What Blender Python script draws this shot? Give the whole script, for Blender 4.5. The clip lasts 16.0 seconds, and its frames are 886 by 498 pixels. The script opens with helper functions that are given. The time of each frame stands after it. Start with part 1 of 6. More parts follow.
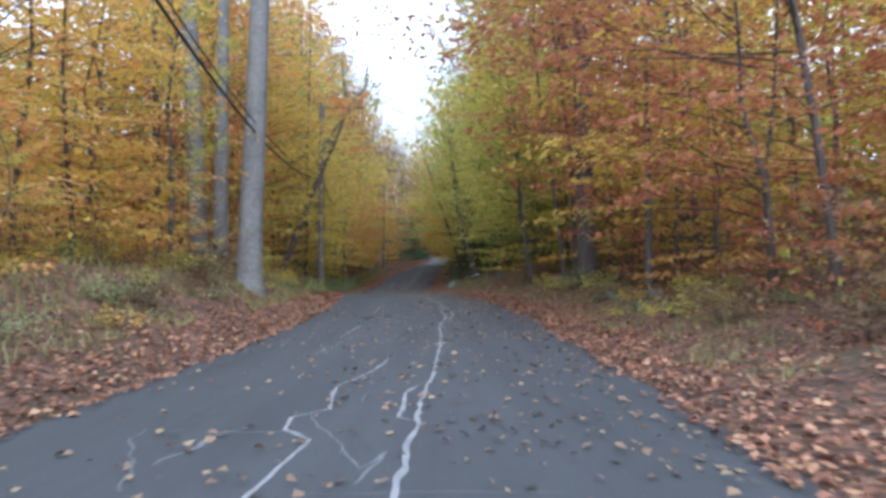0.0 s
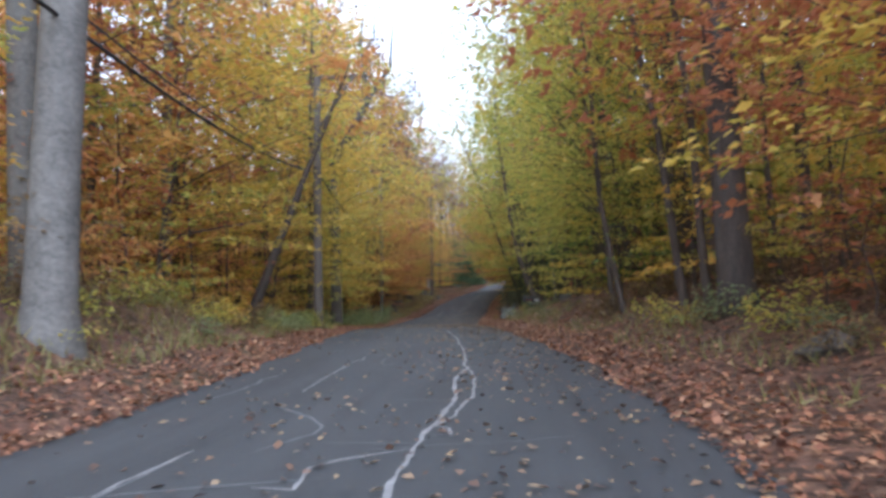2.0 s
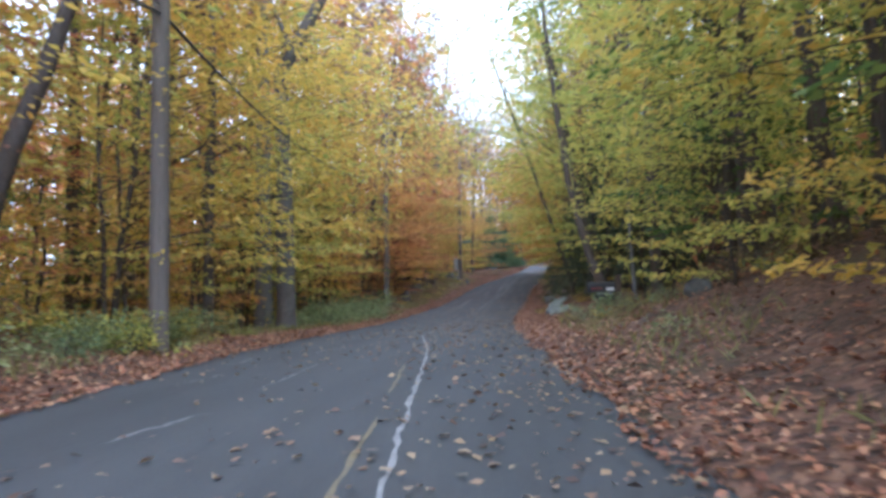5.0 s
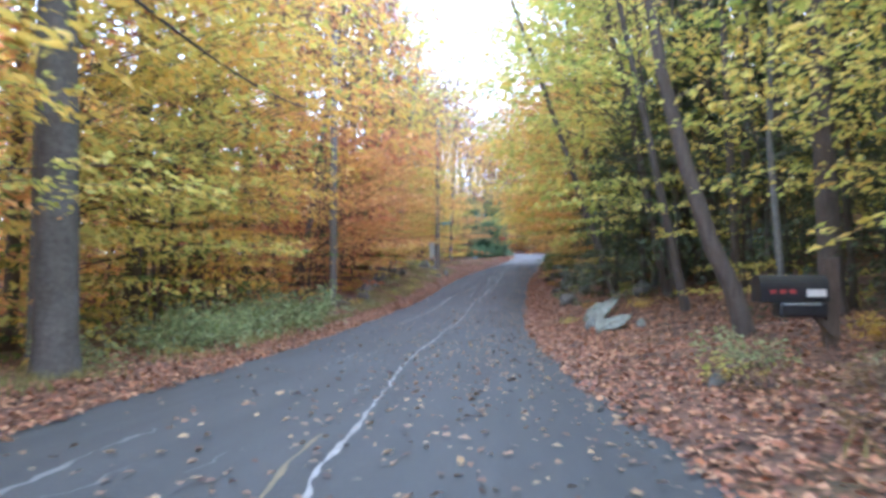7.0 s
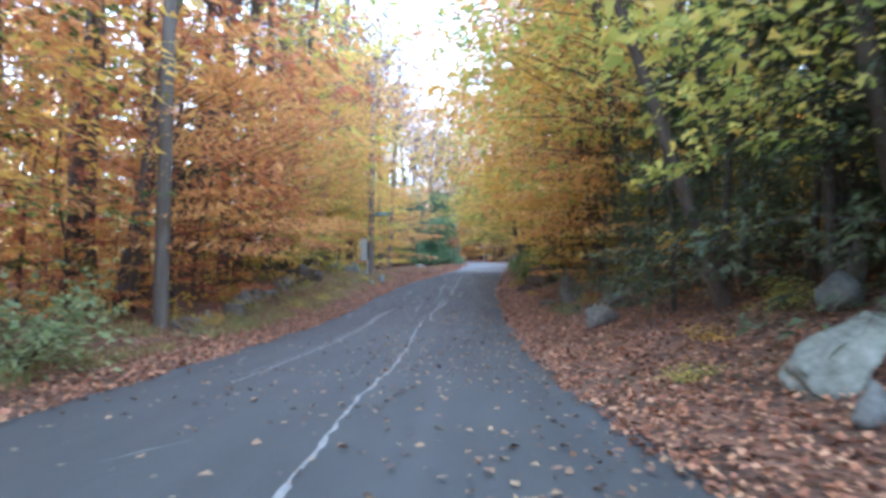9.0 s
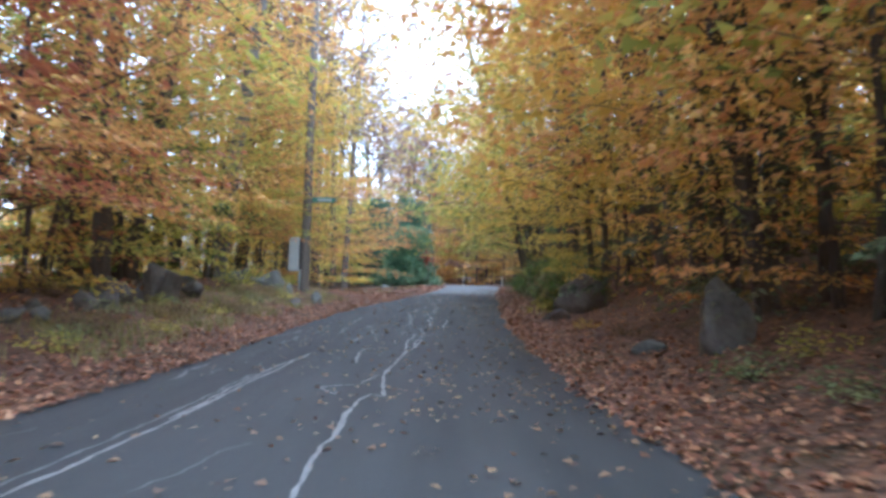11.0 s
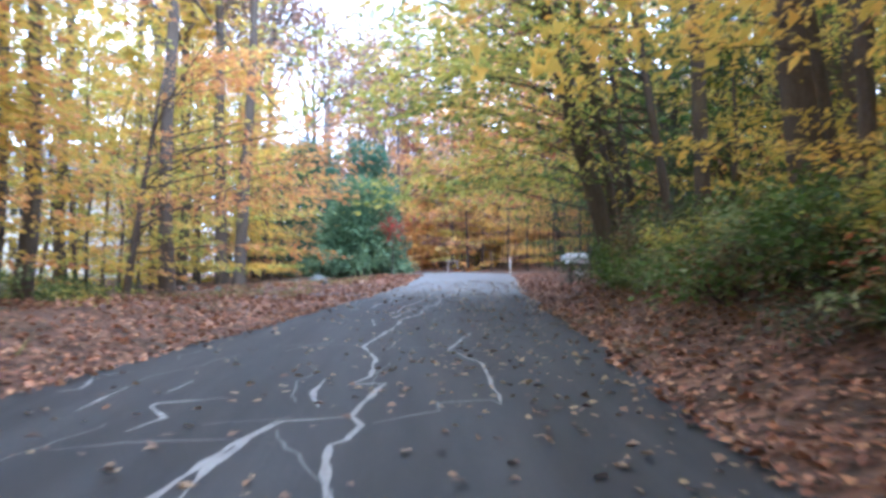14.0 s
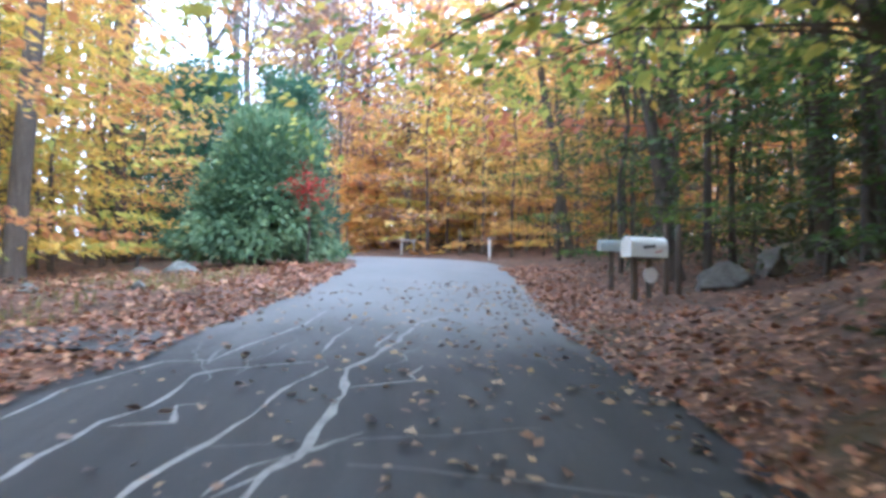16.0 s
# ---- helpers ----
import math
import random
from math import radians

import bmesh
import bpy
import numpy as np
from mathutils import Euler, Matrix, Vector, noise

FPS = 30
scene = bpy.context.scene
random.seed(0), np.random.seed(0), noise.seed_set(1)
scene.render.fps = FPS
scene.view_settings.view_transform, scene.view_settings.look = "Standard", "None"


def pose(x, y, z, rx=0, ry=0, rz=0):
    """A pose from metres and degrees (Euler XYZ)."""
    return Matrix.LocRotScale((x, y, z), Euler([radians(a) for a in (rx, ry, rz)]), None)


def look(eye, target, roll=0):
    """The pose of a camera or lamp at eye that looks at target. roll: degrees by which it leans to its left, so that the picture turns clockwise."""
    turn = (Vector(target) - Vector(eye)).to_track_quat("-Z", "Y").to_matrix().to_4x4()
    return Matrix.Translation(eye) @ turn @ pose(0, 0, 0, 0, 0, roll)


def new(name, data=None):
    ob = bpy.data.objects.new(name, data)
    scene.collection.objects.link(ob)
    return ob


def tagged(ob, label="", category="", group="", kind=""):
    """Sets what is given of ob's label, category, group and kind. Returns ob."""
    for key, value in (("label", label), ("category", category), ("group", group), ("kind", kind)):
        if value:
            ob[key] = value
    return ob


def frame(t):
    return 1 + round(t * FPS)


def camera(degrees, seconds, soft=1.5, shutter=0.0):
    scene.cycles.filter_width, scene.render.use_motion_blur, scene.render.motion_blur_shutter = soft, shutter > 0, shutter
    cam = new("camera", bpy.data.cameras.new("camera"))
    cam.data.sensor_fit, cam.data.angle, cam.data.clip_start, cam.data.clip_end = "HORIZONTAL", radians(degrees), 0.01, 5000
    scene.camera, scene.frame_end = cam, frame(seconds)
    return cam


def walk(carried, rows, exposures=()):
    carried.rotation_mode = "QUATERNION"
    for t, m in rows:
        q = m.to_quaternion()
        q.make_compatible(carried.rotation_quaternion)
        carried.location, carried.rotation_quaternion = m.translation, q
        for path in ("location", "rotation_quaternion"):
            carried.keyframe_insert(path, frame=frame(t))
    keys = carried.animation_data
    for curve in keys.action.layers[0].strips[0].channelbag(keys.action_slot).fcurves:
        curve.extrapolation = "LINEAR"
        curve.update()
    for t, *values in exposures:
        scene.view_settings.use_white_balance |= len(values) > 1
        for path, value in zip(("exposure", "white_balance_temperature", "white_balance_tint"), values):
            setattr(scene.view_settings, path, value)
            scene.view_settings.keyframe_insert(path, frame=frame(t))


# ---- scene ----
cam = camera(60.2, 16.0, soft=3.4, shutter=0.3)
PATH = [
    (0, (-0.000, -0.000, 1.300), (-0.000, 1.999, 1.370), -0.02),
    (0.5, (0.330, 3.240, 1.273), (0.220, 5.235, 1.367), -0.25),
    (1, (0.528, 6.345, 1.254), (0.365, 8.334, 1.373), -0.35),
    (1.5, (0.648, 9.250, 1.275), (0.483, 11.238, 1.409), -0.86),
    (2, (0.728, 12.066, 1.316), (0.569, 14.055, 1.459), -1.18),
    (2.5, (0.757, 14.800, 1.282), (0.605, 16.788, 1.433), -0.87),
    (3, (0.706, 17.476, 1.324), (0.549, 19.464, 1.473), -1.02),
    (3.5, (0.819, 19.830, 1.348), (0.566, 21.806, 1.518), -1.07),
    (4, (0.754, 22.742, 1.506), (0.464, 24.714, 1.664), -0.23),
    (4.5, (0.642, 25.788, 1.549), (0.368, 27.765, 1.678), -0.03),
    (4.7, (0.549, 27.050, 1.520), (0.277, 29.028, 1.634), -0.56),
    (6.8, (-1.348, 42.637, 1.647), (-1.562, 44.624, 1.722), 0.06),
    (7, (-1.525, 44.196, 1.612), (-1.725, 46.185, 1.689), -0.06),
    (7.5, (-1.929, 48.221, 1.509), (-2.082, 50.214, 1.588), -0.10),
    (8, (-2.312, 52.365, 1.402), (-2.420, 54.361, 1.484), 0.03),
    (8.5, (-2.576, 56.359, 1.279), (-2.651, 58.355, 1.377), 0.45),
    (9, (-2.754, 60.190, 1.169), (-2.801, 62.186, 1.289), 0.34),
    (9.2, (-2.819, 61.758, 1.135), (-2.861, 63.753, 1.264), 0.08),
    (11.3, (-3.204, 79.353, 1.202), (-3.167, 81.343, 1.404), 1.15),
    (11.5, (-3.182, 81.075, 1.276), (-3.143, 83.064, 1.478), 0.88),
    (12, (-3.175, 85.434, 1.495), (-3.128, 87.423, 1.696), 0.22),
    (12.5, (-3.104, 89.699, 1.710), (-3.046, 91.688, 1.906), -0.16),
    (13, (-2.988, 93.617, 1.961), (-2.934, 95.606, 2.158), -0.11),
    (13.5, (-2.778, 97.183, 2.227), (-2.717, 99.173, 2.414), 0.05),
    (14, (-2.583, 100.668, 2.582), (-2.500, 102.660, 2.742), -0.14),
    (14.5, (-2.491, 103.899, 2.870), (-2.361, 105.890, 3.009), 0.54),
    (15, (-2.254, 106.961, 3.144), (-2.087, 108.950, 3.269), 1.17),
    (15.5, (-2.000, 110.366, 3.391), (-1.780, 112.351, 3.491), 1.12),
    (16, (-1.693, 113.931, 3.612), (-1.500, 115.919, 3.711), 1.03),
]
EXPOSURES = (
    (0.0, 0.0, 5170, 12), (2.5, 0.15, 5300, 15), (4.5, 0.46, 4950, 15), (7.0, 1.44, 4740, 16), (8.0, 1.5, 4620, 15), (9.0, 1.42, 4560, 13),
    (11.5, 1.2, 4770, 11), (12.5, 1.15, 5370, 12), (13.5, 1.45, 4900, 16), (14.5, 1.84, 4640, 16), (15.5, 2.1, 4570, 16), (16.0, 1.76, 4770, 13),
)
walk(cam, [(t, look(eye, target, roll)) for t, eye, target, roll in PATH], EXPOSURES)

# ---- light ----
world = bpy.data.worlds.new("overcast_sky")
scene.world = world
world.use_nodes = True
SUN_HEIGHT, SUN_TURN = radians(33), radians(170)


def wire_world():
    nt = world.node_tree
    nt.nodes.clear()
    sky = nt.nodes.new("ShaderNodeTexSky")
    sky.sky_type, sky.sun_disc = "NISHITA", False
    sky.sun_elevation, sky.sun_rotation = SUN_HEIGHT, SUN_TURN
    dim = nt.nodes.new("ShaderNodeVectorMath")
    dim.operation = "SCALE"
    dim.inputs["Scale"].default_value = 0.08
    mix = nt.nodes.new("ShaderNodeMix")
    mix.data_type = "RGBA"
    mix.inputs[0].default_value = 0.8
    mix.inputs[7].default_value = (0.93, 0.975, 1.0, 1)
    back = nt.nodes.new("ShaderNodeBackground")
    back.inputs["Strength"].default_value = SKY
    out = nt.nodes.new("ShaderNodeOutputWorld")
    nt.links.new(sky.outputs[0], dim.inputs[0])
    nt.links.new(dim.outputs[0], mix.inputs[6])
    nt.links.new(mix.outputs[2], back.inputs["Color"])
    nt.links.new(back.outputs[0], out.inputs["Surface"])


SKY = 2.25
wire_world()
sun = new("sun", bpy.data.lights.new("sun", "SUN"))
sun.data.energy, sun.data.angle, sun.data.color = 2.6, radians(45), (1.0, 0.96, 0.9)
sun.matrix_basis = pose(0, 0, 40, 90 - 33, 0, 180 - 170)

# ---- materials ----


def noise_node(nt, vec, scale, detail=4.0, rough=0.6):
    n = nt.nodes.new("ShaderNodeTexNoise")
    n.inputs["Scale"].default_value, n.inputs["Detail"].default_value, n.inputs["Roughness"].default_value = scale, detail, rough
    nt.links.new(vec, n.inputs["Vector"])
    return n.outputs["Fac"]


def ramp(nt, fac, stops):
    r = nt.nodes.new("ShaderNodeValToRGB")
    els = r.color_ramp.elements
    while len(els) < len(stops):
        els.new(0.5)
    for e, (p, c) in zip(els, stops):
        e.position, e.color = p, (*c, 1)
    nt.links.new(fac, r.inputs["Fac"])
    return r.outputs["Color"]


def mixed(nt, fac, a, b, blend="MIX"):
    m = nt.nodes.new("ShaderNodeMix")
    m.data_type, m.blend_type = "RGBA", blend
    for v, s in ((fac, m.inputs[0]), (a, m.inputs[6]), (b, m.inputs[7])):
        if isinstance(v, (int, float)):
            s.default_value = v
        elif isinstance(v, tuple):
            s.default_value = (*v, 1)
        else:
            nt.links.new(v, s)
    return m.outputs[2]


def start(name):
    mat = bpy.data.materials.new(name)
    mat.use_nodes = True
    nt = mat.node_tree
    nt.nodes.clear()
    out = nt.nodes.new("ShaderNodeOutputMaterial")
    bsdf = nt.nodes.new("ShaderNodeBsdfPrincipled")
    nt.links.new(bsdf.outputs[0], out.inputs["Surface"])
    co = nt.nodes.new("ShaderNodeTexCoord").outputs["Object"]
    return mat, nt, bsdf, co, out


def stretched(nt, co, scale):
    m = nt.nodes.new("ShaderNodeMapping")
    m.inputs["Scale"].default_value = scale
    nt.links.new(co, m.inputs["Vector"])
    return m.outputs[0]


def bump(nt, bsdf, fac, strength, distance):
    b = nt.nodes.new("ShaderNodeBump")
    b.inputs["Strength"].default_value, b.inputs["Distance"].default_value = strength, distance
    nt.links.new(fac, b.inputs["Height"])
    nt.links.new(b.outputs[0], bsdf.inputs["Normal"])


def grainy(name, dark, light, scale=4.0, roughness=0.85, stretch=(1, 1, 1), depth=0.01, metal=0.0, fine=6.0):
    """A surface of two tones, mottled at two scales, with relief."""
    mat, nt, bsdf, co, _ = start(name)
    vec = stretched(nt, co, stretch)
    big = noise_node(nt, vec, scale)
    small = noise_node(nt, vec, scale * fine)
    col = mixed(nt, 0.5, ramp(nt, big, [(0.3, dark), (0.7, light)]), ramp(nt, small, [(0.3, dark), (0.7, light)]))
    nt.links.new(col, bsdf.inputs["Base Color"])
    bsdf.inputs["Roughness"].default_value, bsdf.inputs["Metallic"].default_value = roughness, metal
    bump(nt, bsdf, small, 0.6, depth)
    return mat


def leafy(name, tones, through_light=0.48, spread=0.62):
    """Leaves: every leaf its own tone, each tree its own shift; light comes through."""
    mat, nt, bsdf, co, out = start(name)
    geo = nt.nodes.new("ShaderNodeNewGeometry")
    info = nt.nodes.new("ShaderNodeObjectInfo")
    add = nt.nodes.new("ShaderNodeMath")
    add.operation = "MULTIPLY_ADD"
    add.inputs[1].default_value = 1 - spread
    half = nt.nodes.new("ShaderNodeMath")
    half.operation = "MULTIPLY"
    half.inputs[1].default_value = spread
    big = noise_node(nt, co, 0.45, 2)
    wide = nt.nodes.new("ShaderNodeMapRange")
    wide.inputs["From Min"].default_value, wide.inputs["From Max"].default_value = 0.3, 0.7
    nt.links.new(big, wide.inputs["Value"])
    both = nt.nodes.new("ShaderNodeMix")
    both.inputs[0].default_value = 0.55
    nt.links.new(info.outputs["Random"], both.inputs[2])
    nt.links.new(wide.outputs[0], both.inputs[3])
    nt.links.new(both.outputs[0], half.inputs[0])
    nt.links.new(geo.outputs["Random Per Island"], add.inputs[0])
    nt.links.new(half.outputs[0], add.inputs[2])
    n = len(tones)
    col = ramp(nt, add.outputs[0], [(0.1 + 0.8 * i / (n - 1), c) for i, c in enumerate(tones)])
    nt.links.new(col, bsdf.inputs["Base Color"])
    bsdf.inputs["Roughness"].default_value = 0.55
    tr = nt.nodes.new("ShaderNodeBsdfTranslucent")
    nt.links.new(col, tr.inputs["Color"])
    mix = nt.nodes.new("ShaderNodeMixShader")
    mix.inputs[0].default_value = through_light
    nt.links.new(bsdf.outputs[0], mix.inputs[1])
    nt.links.new(tr.outputs[0], mix.inputs[2])
    nt.links.new(mix.outputs[0], out.inputs["Surface"])
    return mat


def make_asphalt():
    mat, nt, bsdf, co, _ = start("worn_asphalt")
    patch = noise_node(nt, stretched(nt, co, (1, 0.35, 1)), 0.55, 5)
    streak = noise_node(nt, stretched(nt, co, (2.2, 0.12, 1)), 0.8, 4)
    grain = noise_node(nt, co, 55, 4, 0.85)
    col = ramp(nt, patch, [(0.3, (0.0378, 0.042, 0.0466)), (0.7, (0.0693, 0.074, 0.0808))])
    col = mixed(nt, 0.35, col, ramp(nt, streak, [(0.35, (0.0473, 0.052, 0.057)), (0.65, (0.11, 0.118, 0.125))]))
    col = mixed(nt, 0.3, col, ramp(nt, grain, [(0.3, (0.0126, 0.014, 0.0162)), (0.55, (0.0735, 0.078, 0.0836)), (0.75, (0.252, 0.25, 0.252))]))
    # from y 82 to 93 the asphalt turns darker, less so along streaks
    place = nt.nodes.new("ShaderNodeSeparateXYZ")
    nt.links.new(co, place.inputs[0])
    darkened = nt.nodes.new("ShaderNodeMapRange")
    darkened.inputs["From Min"].default_value, darkened.inputs["From Max"].default_value = 82, 93
    nt.links.new(place.outputs["Y"], darkened.inputs["Value"])
    streaked = nt.nodes.new("ShaderNodeMath")
    streaked.operation = "MULTIPLY"
    nt.links.new(darkened.outputs[0], streaked.inputs[0])
    nt.links.new(ramp(nt, streak, [(0.35, (1, 1, 1)), (0.75, (0.45, 0.45, 0.45))]), streaked.inputs[1])
    col = mixed(nt, streaked.outputs[0], col, mixed(nt, 1.0, col, (0.52, 0.52, 0.54), "MULTIPLY"))
    # past the drive the road was laid anew; its pale colour also holds grazing reflection
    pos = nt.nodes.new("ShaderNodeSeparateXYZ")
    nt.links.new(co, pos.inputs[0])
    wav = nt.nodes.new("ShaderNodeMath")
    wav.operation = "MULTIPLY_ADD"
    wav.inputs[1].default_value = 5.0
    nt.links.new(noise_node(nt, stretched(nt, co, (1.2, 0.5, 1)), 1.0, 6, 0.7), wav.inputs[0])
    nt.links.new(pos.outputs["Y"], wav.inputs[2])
    paleness = nt.nodes.new("ShaderNodeMapRange")
    paleness.inputs["From Min"].default_value, paleness.inputs["From Max"].default_value = 123.2, 126.6
    nt.links.new(wav.outputs[0], paleness.inputs["Value"])
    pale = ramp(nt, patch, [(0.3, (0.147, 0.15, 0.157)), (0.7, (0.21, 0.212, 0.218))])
    col = mixed(nt, paleness.outputs[0], col, mixed(nt, 0.25, pale, ramp(nt, grain, [(0.3, (0.084, 0.085, 0.0855)), (0.7, (0.315, 0.31, 0.304))])))
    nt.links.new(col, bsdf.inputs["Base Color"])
    bsdf.inputs["Roughness"].default_value = 0.75
    bsdf.inputs["Specular IOR Level"].default_value = 0.35
    bump(nt, bsdf, grain, 0.5, 0.006)
    return mat


def make_litter():
    mat, nt, bsdf, co, _ = start("leaf_litter")
    cell = nt.nodes.new("ShaderNodeTexVoronoi")
    cell.inputs["Scale"].default_value = 11.0
    nt.links.new(co, cell.inputs["Vector"])
    sep = nt.nodes.new("ShaderNodeSeparateColor")
    nt.links.new(cell.outputs["Color"], sep.inputs[0])
    leaf = ramp(nt, sep.outputs[0], [(0.0, (0.04, 0.026, 0.018)), (0.35, (0.11, 0.058, 0.038)), (0.7, (0.19, 0.1, 0.066)), (1.0, (0.28, 0.16, 0.095))])
    moss = noise_node(nt, co, 0.35, 4)
    soil = noise_node(nt, co, 1.4, 6)
    col = mixed(nt, ramp(nt, soil, [(0.45, (0, 0, 0)), (0.65, (0.8, 0.8, 0.8))]), leaf, (0.05, 0.034, 0.022))
    col = mixed(nt, ramp(nt, moss, [(0.55, (0, 0, 0)), (0.72, (0.55, 0.55, 0.55))]), col, (0.085, 0.085, 0.03))
    nt.links.new(col, bsdf.inputs["Base Color"])
    bsdf.inputs["Roughness"].default_value = 0.9
    bump(nt, bsdf, cell.outputs["Distance"], 0.8, 0.04)
    return mat


ASPHALT = make_asphalt()
LITTER = make_litter()
CRACK = grainy("pale_crack_seal", (0.16, 0.165, 0.17), (0.37, 0.375, 0.38), 3.0, 0.8, (1, 1, 1), 0.003)
FAINT = grainy("faint_dusty_scuff", (0.12, 0.128, 0.138), (0.22, 0.228, 0.235), 2.0, 0.85, (1, 1, 1), 0.002)
YELLOW_LINE = grainy("worn_yellow_paint", (0.1, 0.1, 0.095), (0.26, 0.21, 0.1), 5.0, 0.75, (1, 1, 1), 0.002)
BARK_DARK = grainy("dark_bark", (0.042, 0.036, 0.032), (0.14, 0.118, 0.1), 3.0, 0.95, (4, 4, 0.7), 0.04)
BARK_BROWN = grainy("brown_bark", (0.055, 0.045, 0.038), (0.17, 0.14, 0.115), 3.0, 0.95, (4, 4, 0.7), 0.04)
BARK_GREY = grainy("smooth_grey_bark", (0.085, 0.085, 0.08), (0.27, 0.265, 0.25), 1.6, 0.85, (1.2, 1.2, 1.6), 0.012)
BARK_DEAD = grainy("blotched_dead_bark", (0.05, 0.047, 0.043), (0.19, 0.18, 0.165), 1.4, 0.9, (1.2, 1.2, 1.6), 0.02)
POLE_WOOD = grainy("weathered_pole_wood", (0.085, 0.075, 0.065), (0.19, 0.168, 0.145), 3.0, 0.9, (6, 6, 0.4), 0.01)
STONE = grainy("lichen_grey_stone", (0.06, 0.065, 0.06), (0.23, 0.24, 0.225), 1.8, 0.9, (1, 1, 1), 0.03)
PALE_STONE = grainy("pale_lichen_stone", (0.075, 0.082, 0.068), (0.3, 0.315, 0.27), 1.6, 0.9, (1, 1, 1), 0.02)
DARK_STONE = grainy("dark_mossy_stone", (0.05, 0.048, 0.04), (0.2, 0.185, 0.16), 1.5, 0.9, (1, 1, 1), 0.03)
BROWN_ROCK = grainy("brown_weathered_rock", (0.035, 0.03, 0.027), (0.19, 0.165, 0.145), 0.9, 0.9, (1, 1, 1.6), 0.05, 0.0, 9.0)
WIRE = grainy("black_cable", (0.02, 0.02, 0.022), (0.05, 0.05, 0.055), 5.0, 0.6)
GOLD = leafy("golden_leaves", [(0.3, 0.3, 0.06), (0.56, 0.44, 0.08), (0.8, 0.58, 0.12), (0.82, 0.54, 0.12), (0.74, 0.4, 0.11)], 0.58)
ORANGE = leafy("orange_leaves", [(0.4, 0.17, 0.09), (0.64, 0.3, 0.12), (0.78, 0.44, 0.16), (0.78, 0.54, 0.15), (0.55, 0.44, 0.11)], 0.58)
RUST = leafy("rust_leaves", [(0.26, 0.1, 0.065), (0.44, 0.165, 0.09), (0.58, 0.25, 0.12), (0.64, 0.38, 0.15)], 0.56)
LIME = leafy("yellow_green_leaves", [(0.22, 0.31, 0.08), (0.42, 0.47, 0.11), (0.62, 0.59, 0.14), (0.78, 0.64, 0.15), (0.76, 0.5, 0.12)], 0.6, 0.5)
GREEN = leafy("green_leaves", [(0.04, 0.08, 0.025), (0.09, 0.16, 0.04), (0.16, 0.24, 0.06), (0.26, 0.3, 0.07)])
DARKGREEN = leafy("dark_evergreen_leaves", [(0.035, 0.05, 0.03), (0.07, 0.1, 0.05), (0.12, 0.15, 0.07), (0.14, 0.13, 0.08)], 0.3)
PINE = leafy("blue_green_needles", [(0.035, 0.085, 0.06), (0.07, 0.155, 0.095), (0.12, 0.22, 0.13)], 0.3)
DULL = leafy("dull_brown_leaves", [(0.12, 0.085, 0.055), (0.23, 0.16, 0.09), (0.33, 0.24, 0.12), (0.3, 0.28, 0.12)])
MISTY = leafy("thin_mauve_far_leaves", [(0.17, 0.11, 0.1), (0.28, 0.18, 0.14), (0.36, 0.22, 0.15), (0.36, 0.28, 0.16)], 0.35)
FALLEN = leafy("fallen_leaves", [(0.11, 0.05, 0.034), (0.27, 0.115, 0.066), (0.42, 0.195, 0.105), (0.54, 0.32, 0.18)], 0.1, 0.1)
FALLEN_ROAD = leafy("leaves_on_road", [(0.07, 0.042, 0.034), (0.22, 0.13, 0.085), (0.3, 0.2, 0.12), (0.38, 0.28, 0.16)], 0.1, 0.1)
RED = leafy("red_leaves", [(0.3, 0.03, 0.03), (0.45, 0.06, 0.05), (0.5, 0.12, 0.06)])
FERN = leafy("pale_green_shrub_leaves", [(0.15, 0.21, 0.09), (0.26, 0.34, 0.15), (0.4, 0.45, 0.21), (0.52, 0.5, 0.24)], 0.45)

# ---- the lie of the land ----
ROAD_Y = (-60, -20, 0, 9, 20, 25, 30, 36, 42, 50, 55, 60, 66, 72, 79, 88, 95, 99, 104, 108, 112, 117, 121, 126, 132, 140, 146, 152, 158, 165, 230)
ROAD_L = (-3.7, -3.7, -3.7, -3.7, -3.7, -3.95, -4.4, -4.95, -5.6, -6.35, -6.75, -7.1, -7.4, -7.6, -7.7, -7.35, -7.15, -6.95, -6.55, -6.15, -5.5, -4.7, -4.0, -3.2, -2.5, -2.0, -3.0, -5.9, -10.3, -18, -90)
ROAD_R = (2.3, 2.3, 2.3, 2.5, 2.6, 2.35, 1.9, 1.2, 0.55, -0.1, -0.4, -0.7, -1.0, -1.15, -1.12, -0.95, -0.85, -0.75, -0.5, -0.2, 0.25, 0.5, 0.75, 1.2, 1.95, 2.7, 2.2, -0.4, -4.6, -11, -82)
RISE_Y = (-60, 0, 6, 12, 18, 24, 30, 36, 42, 48, 54, 60, 66, 72, 78, 84, 90, 96, 102, 108, 114, 120, 126, 132, 138, 144, 152, 165, 180, 230)
RISE_Z = (-0.2, -0.01, -0.03, -0.01, 0.05, 0.17, 0.25, 0.3, 0.3, 0.21, 0.05, -0.09, -0.15, -0.13, -0.06, 0.13, 0.44, 0.87, 1.38, 1.86, 2.3, 2.8, 3.3, 3.85, 4.32, 4.68, 5.0, 5.3, 5.75, 6.0)


def smooth(y, ys, vs):
    """A gliding value between rows."""
    return (np.interp(y - 1.5, ys, vs) + 2 * np.interp(y, ys, vs) + np.interp(y + 1.5, ys, vs)) / 4


def left_edge(y):
    return smooth(y, ROAD_Y, ROAD_L)


def right_edge(y):
    return smooth(y, ROAD_Y, ROAD_R)


def road_z(y):
    return smooth(y, RISE_Y, RISE_Z)


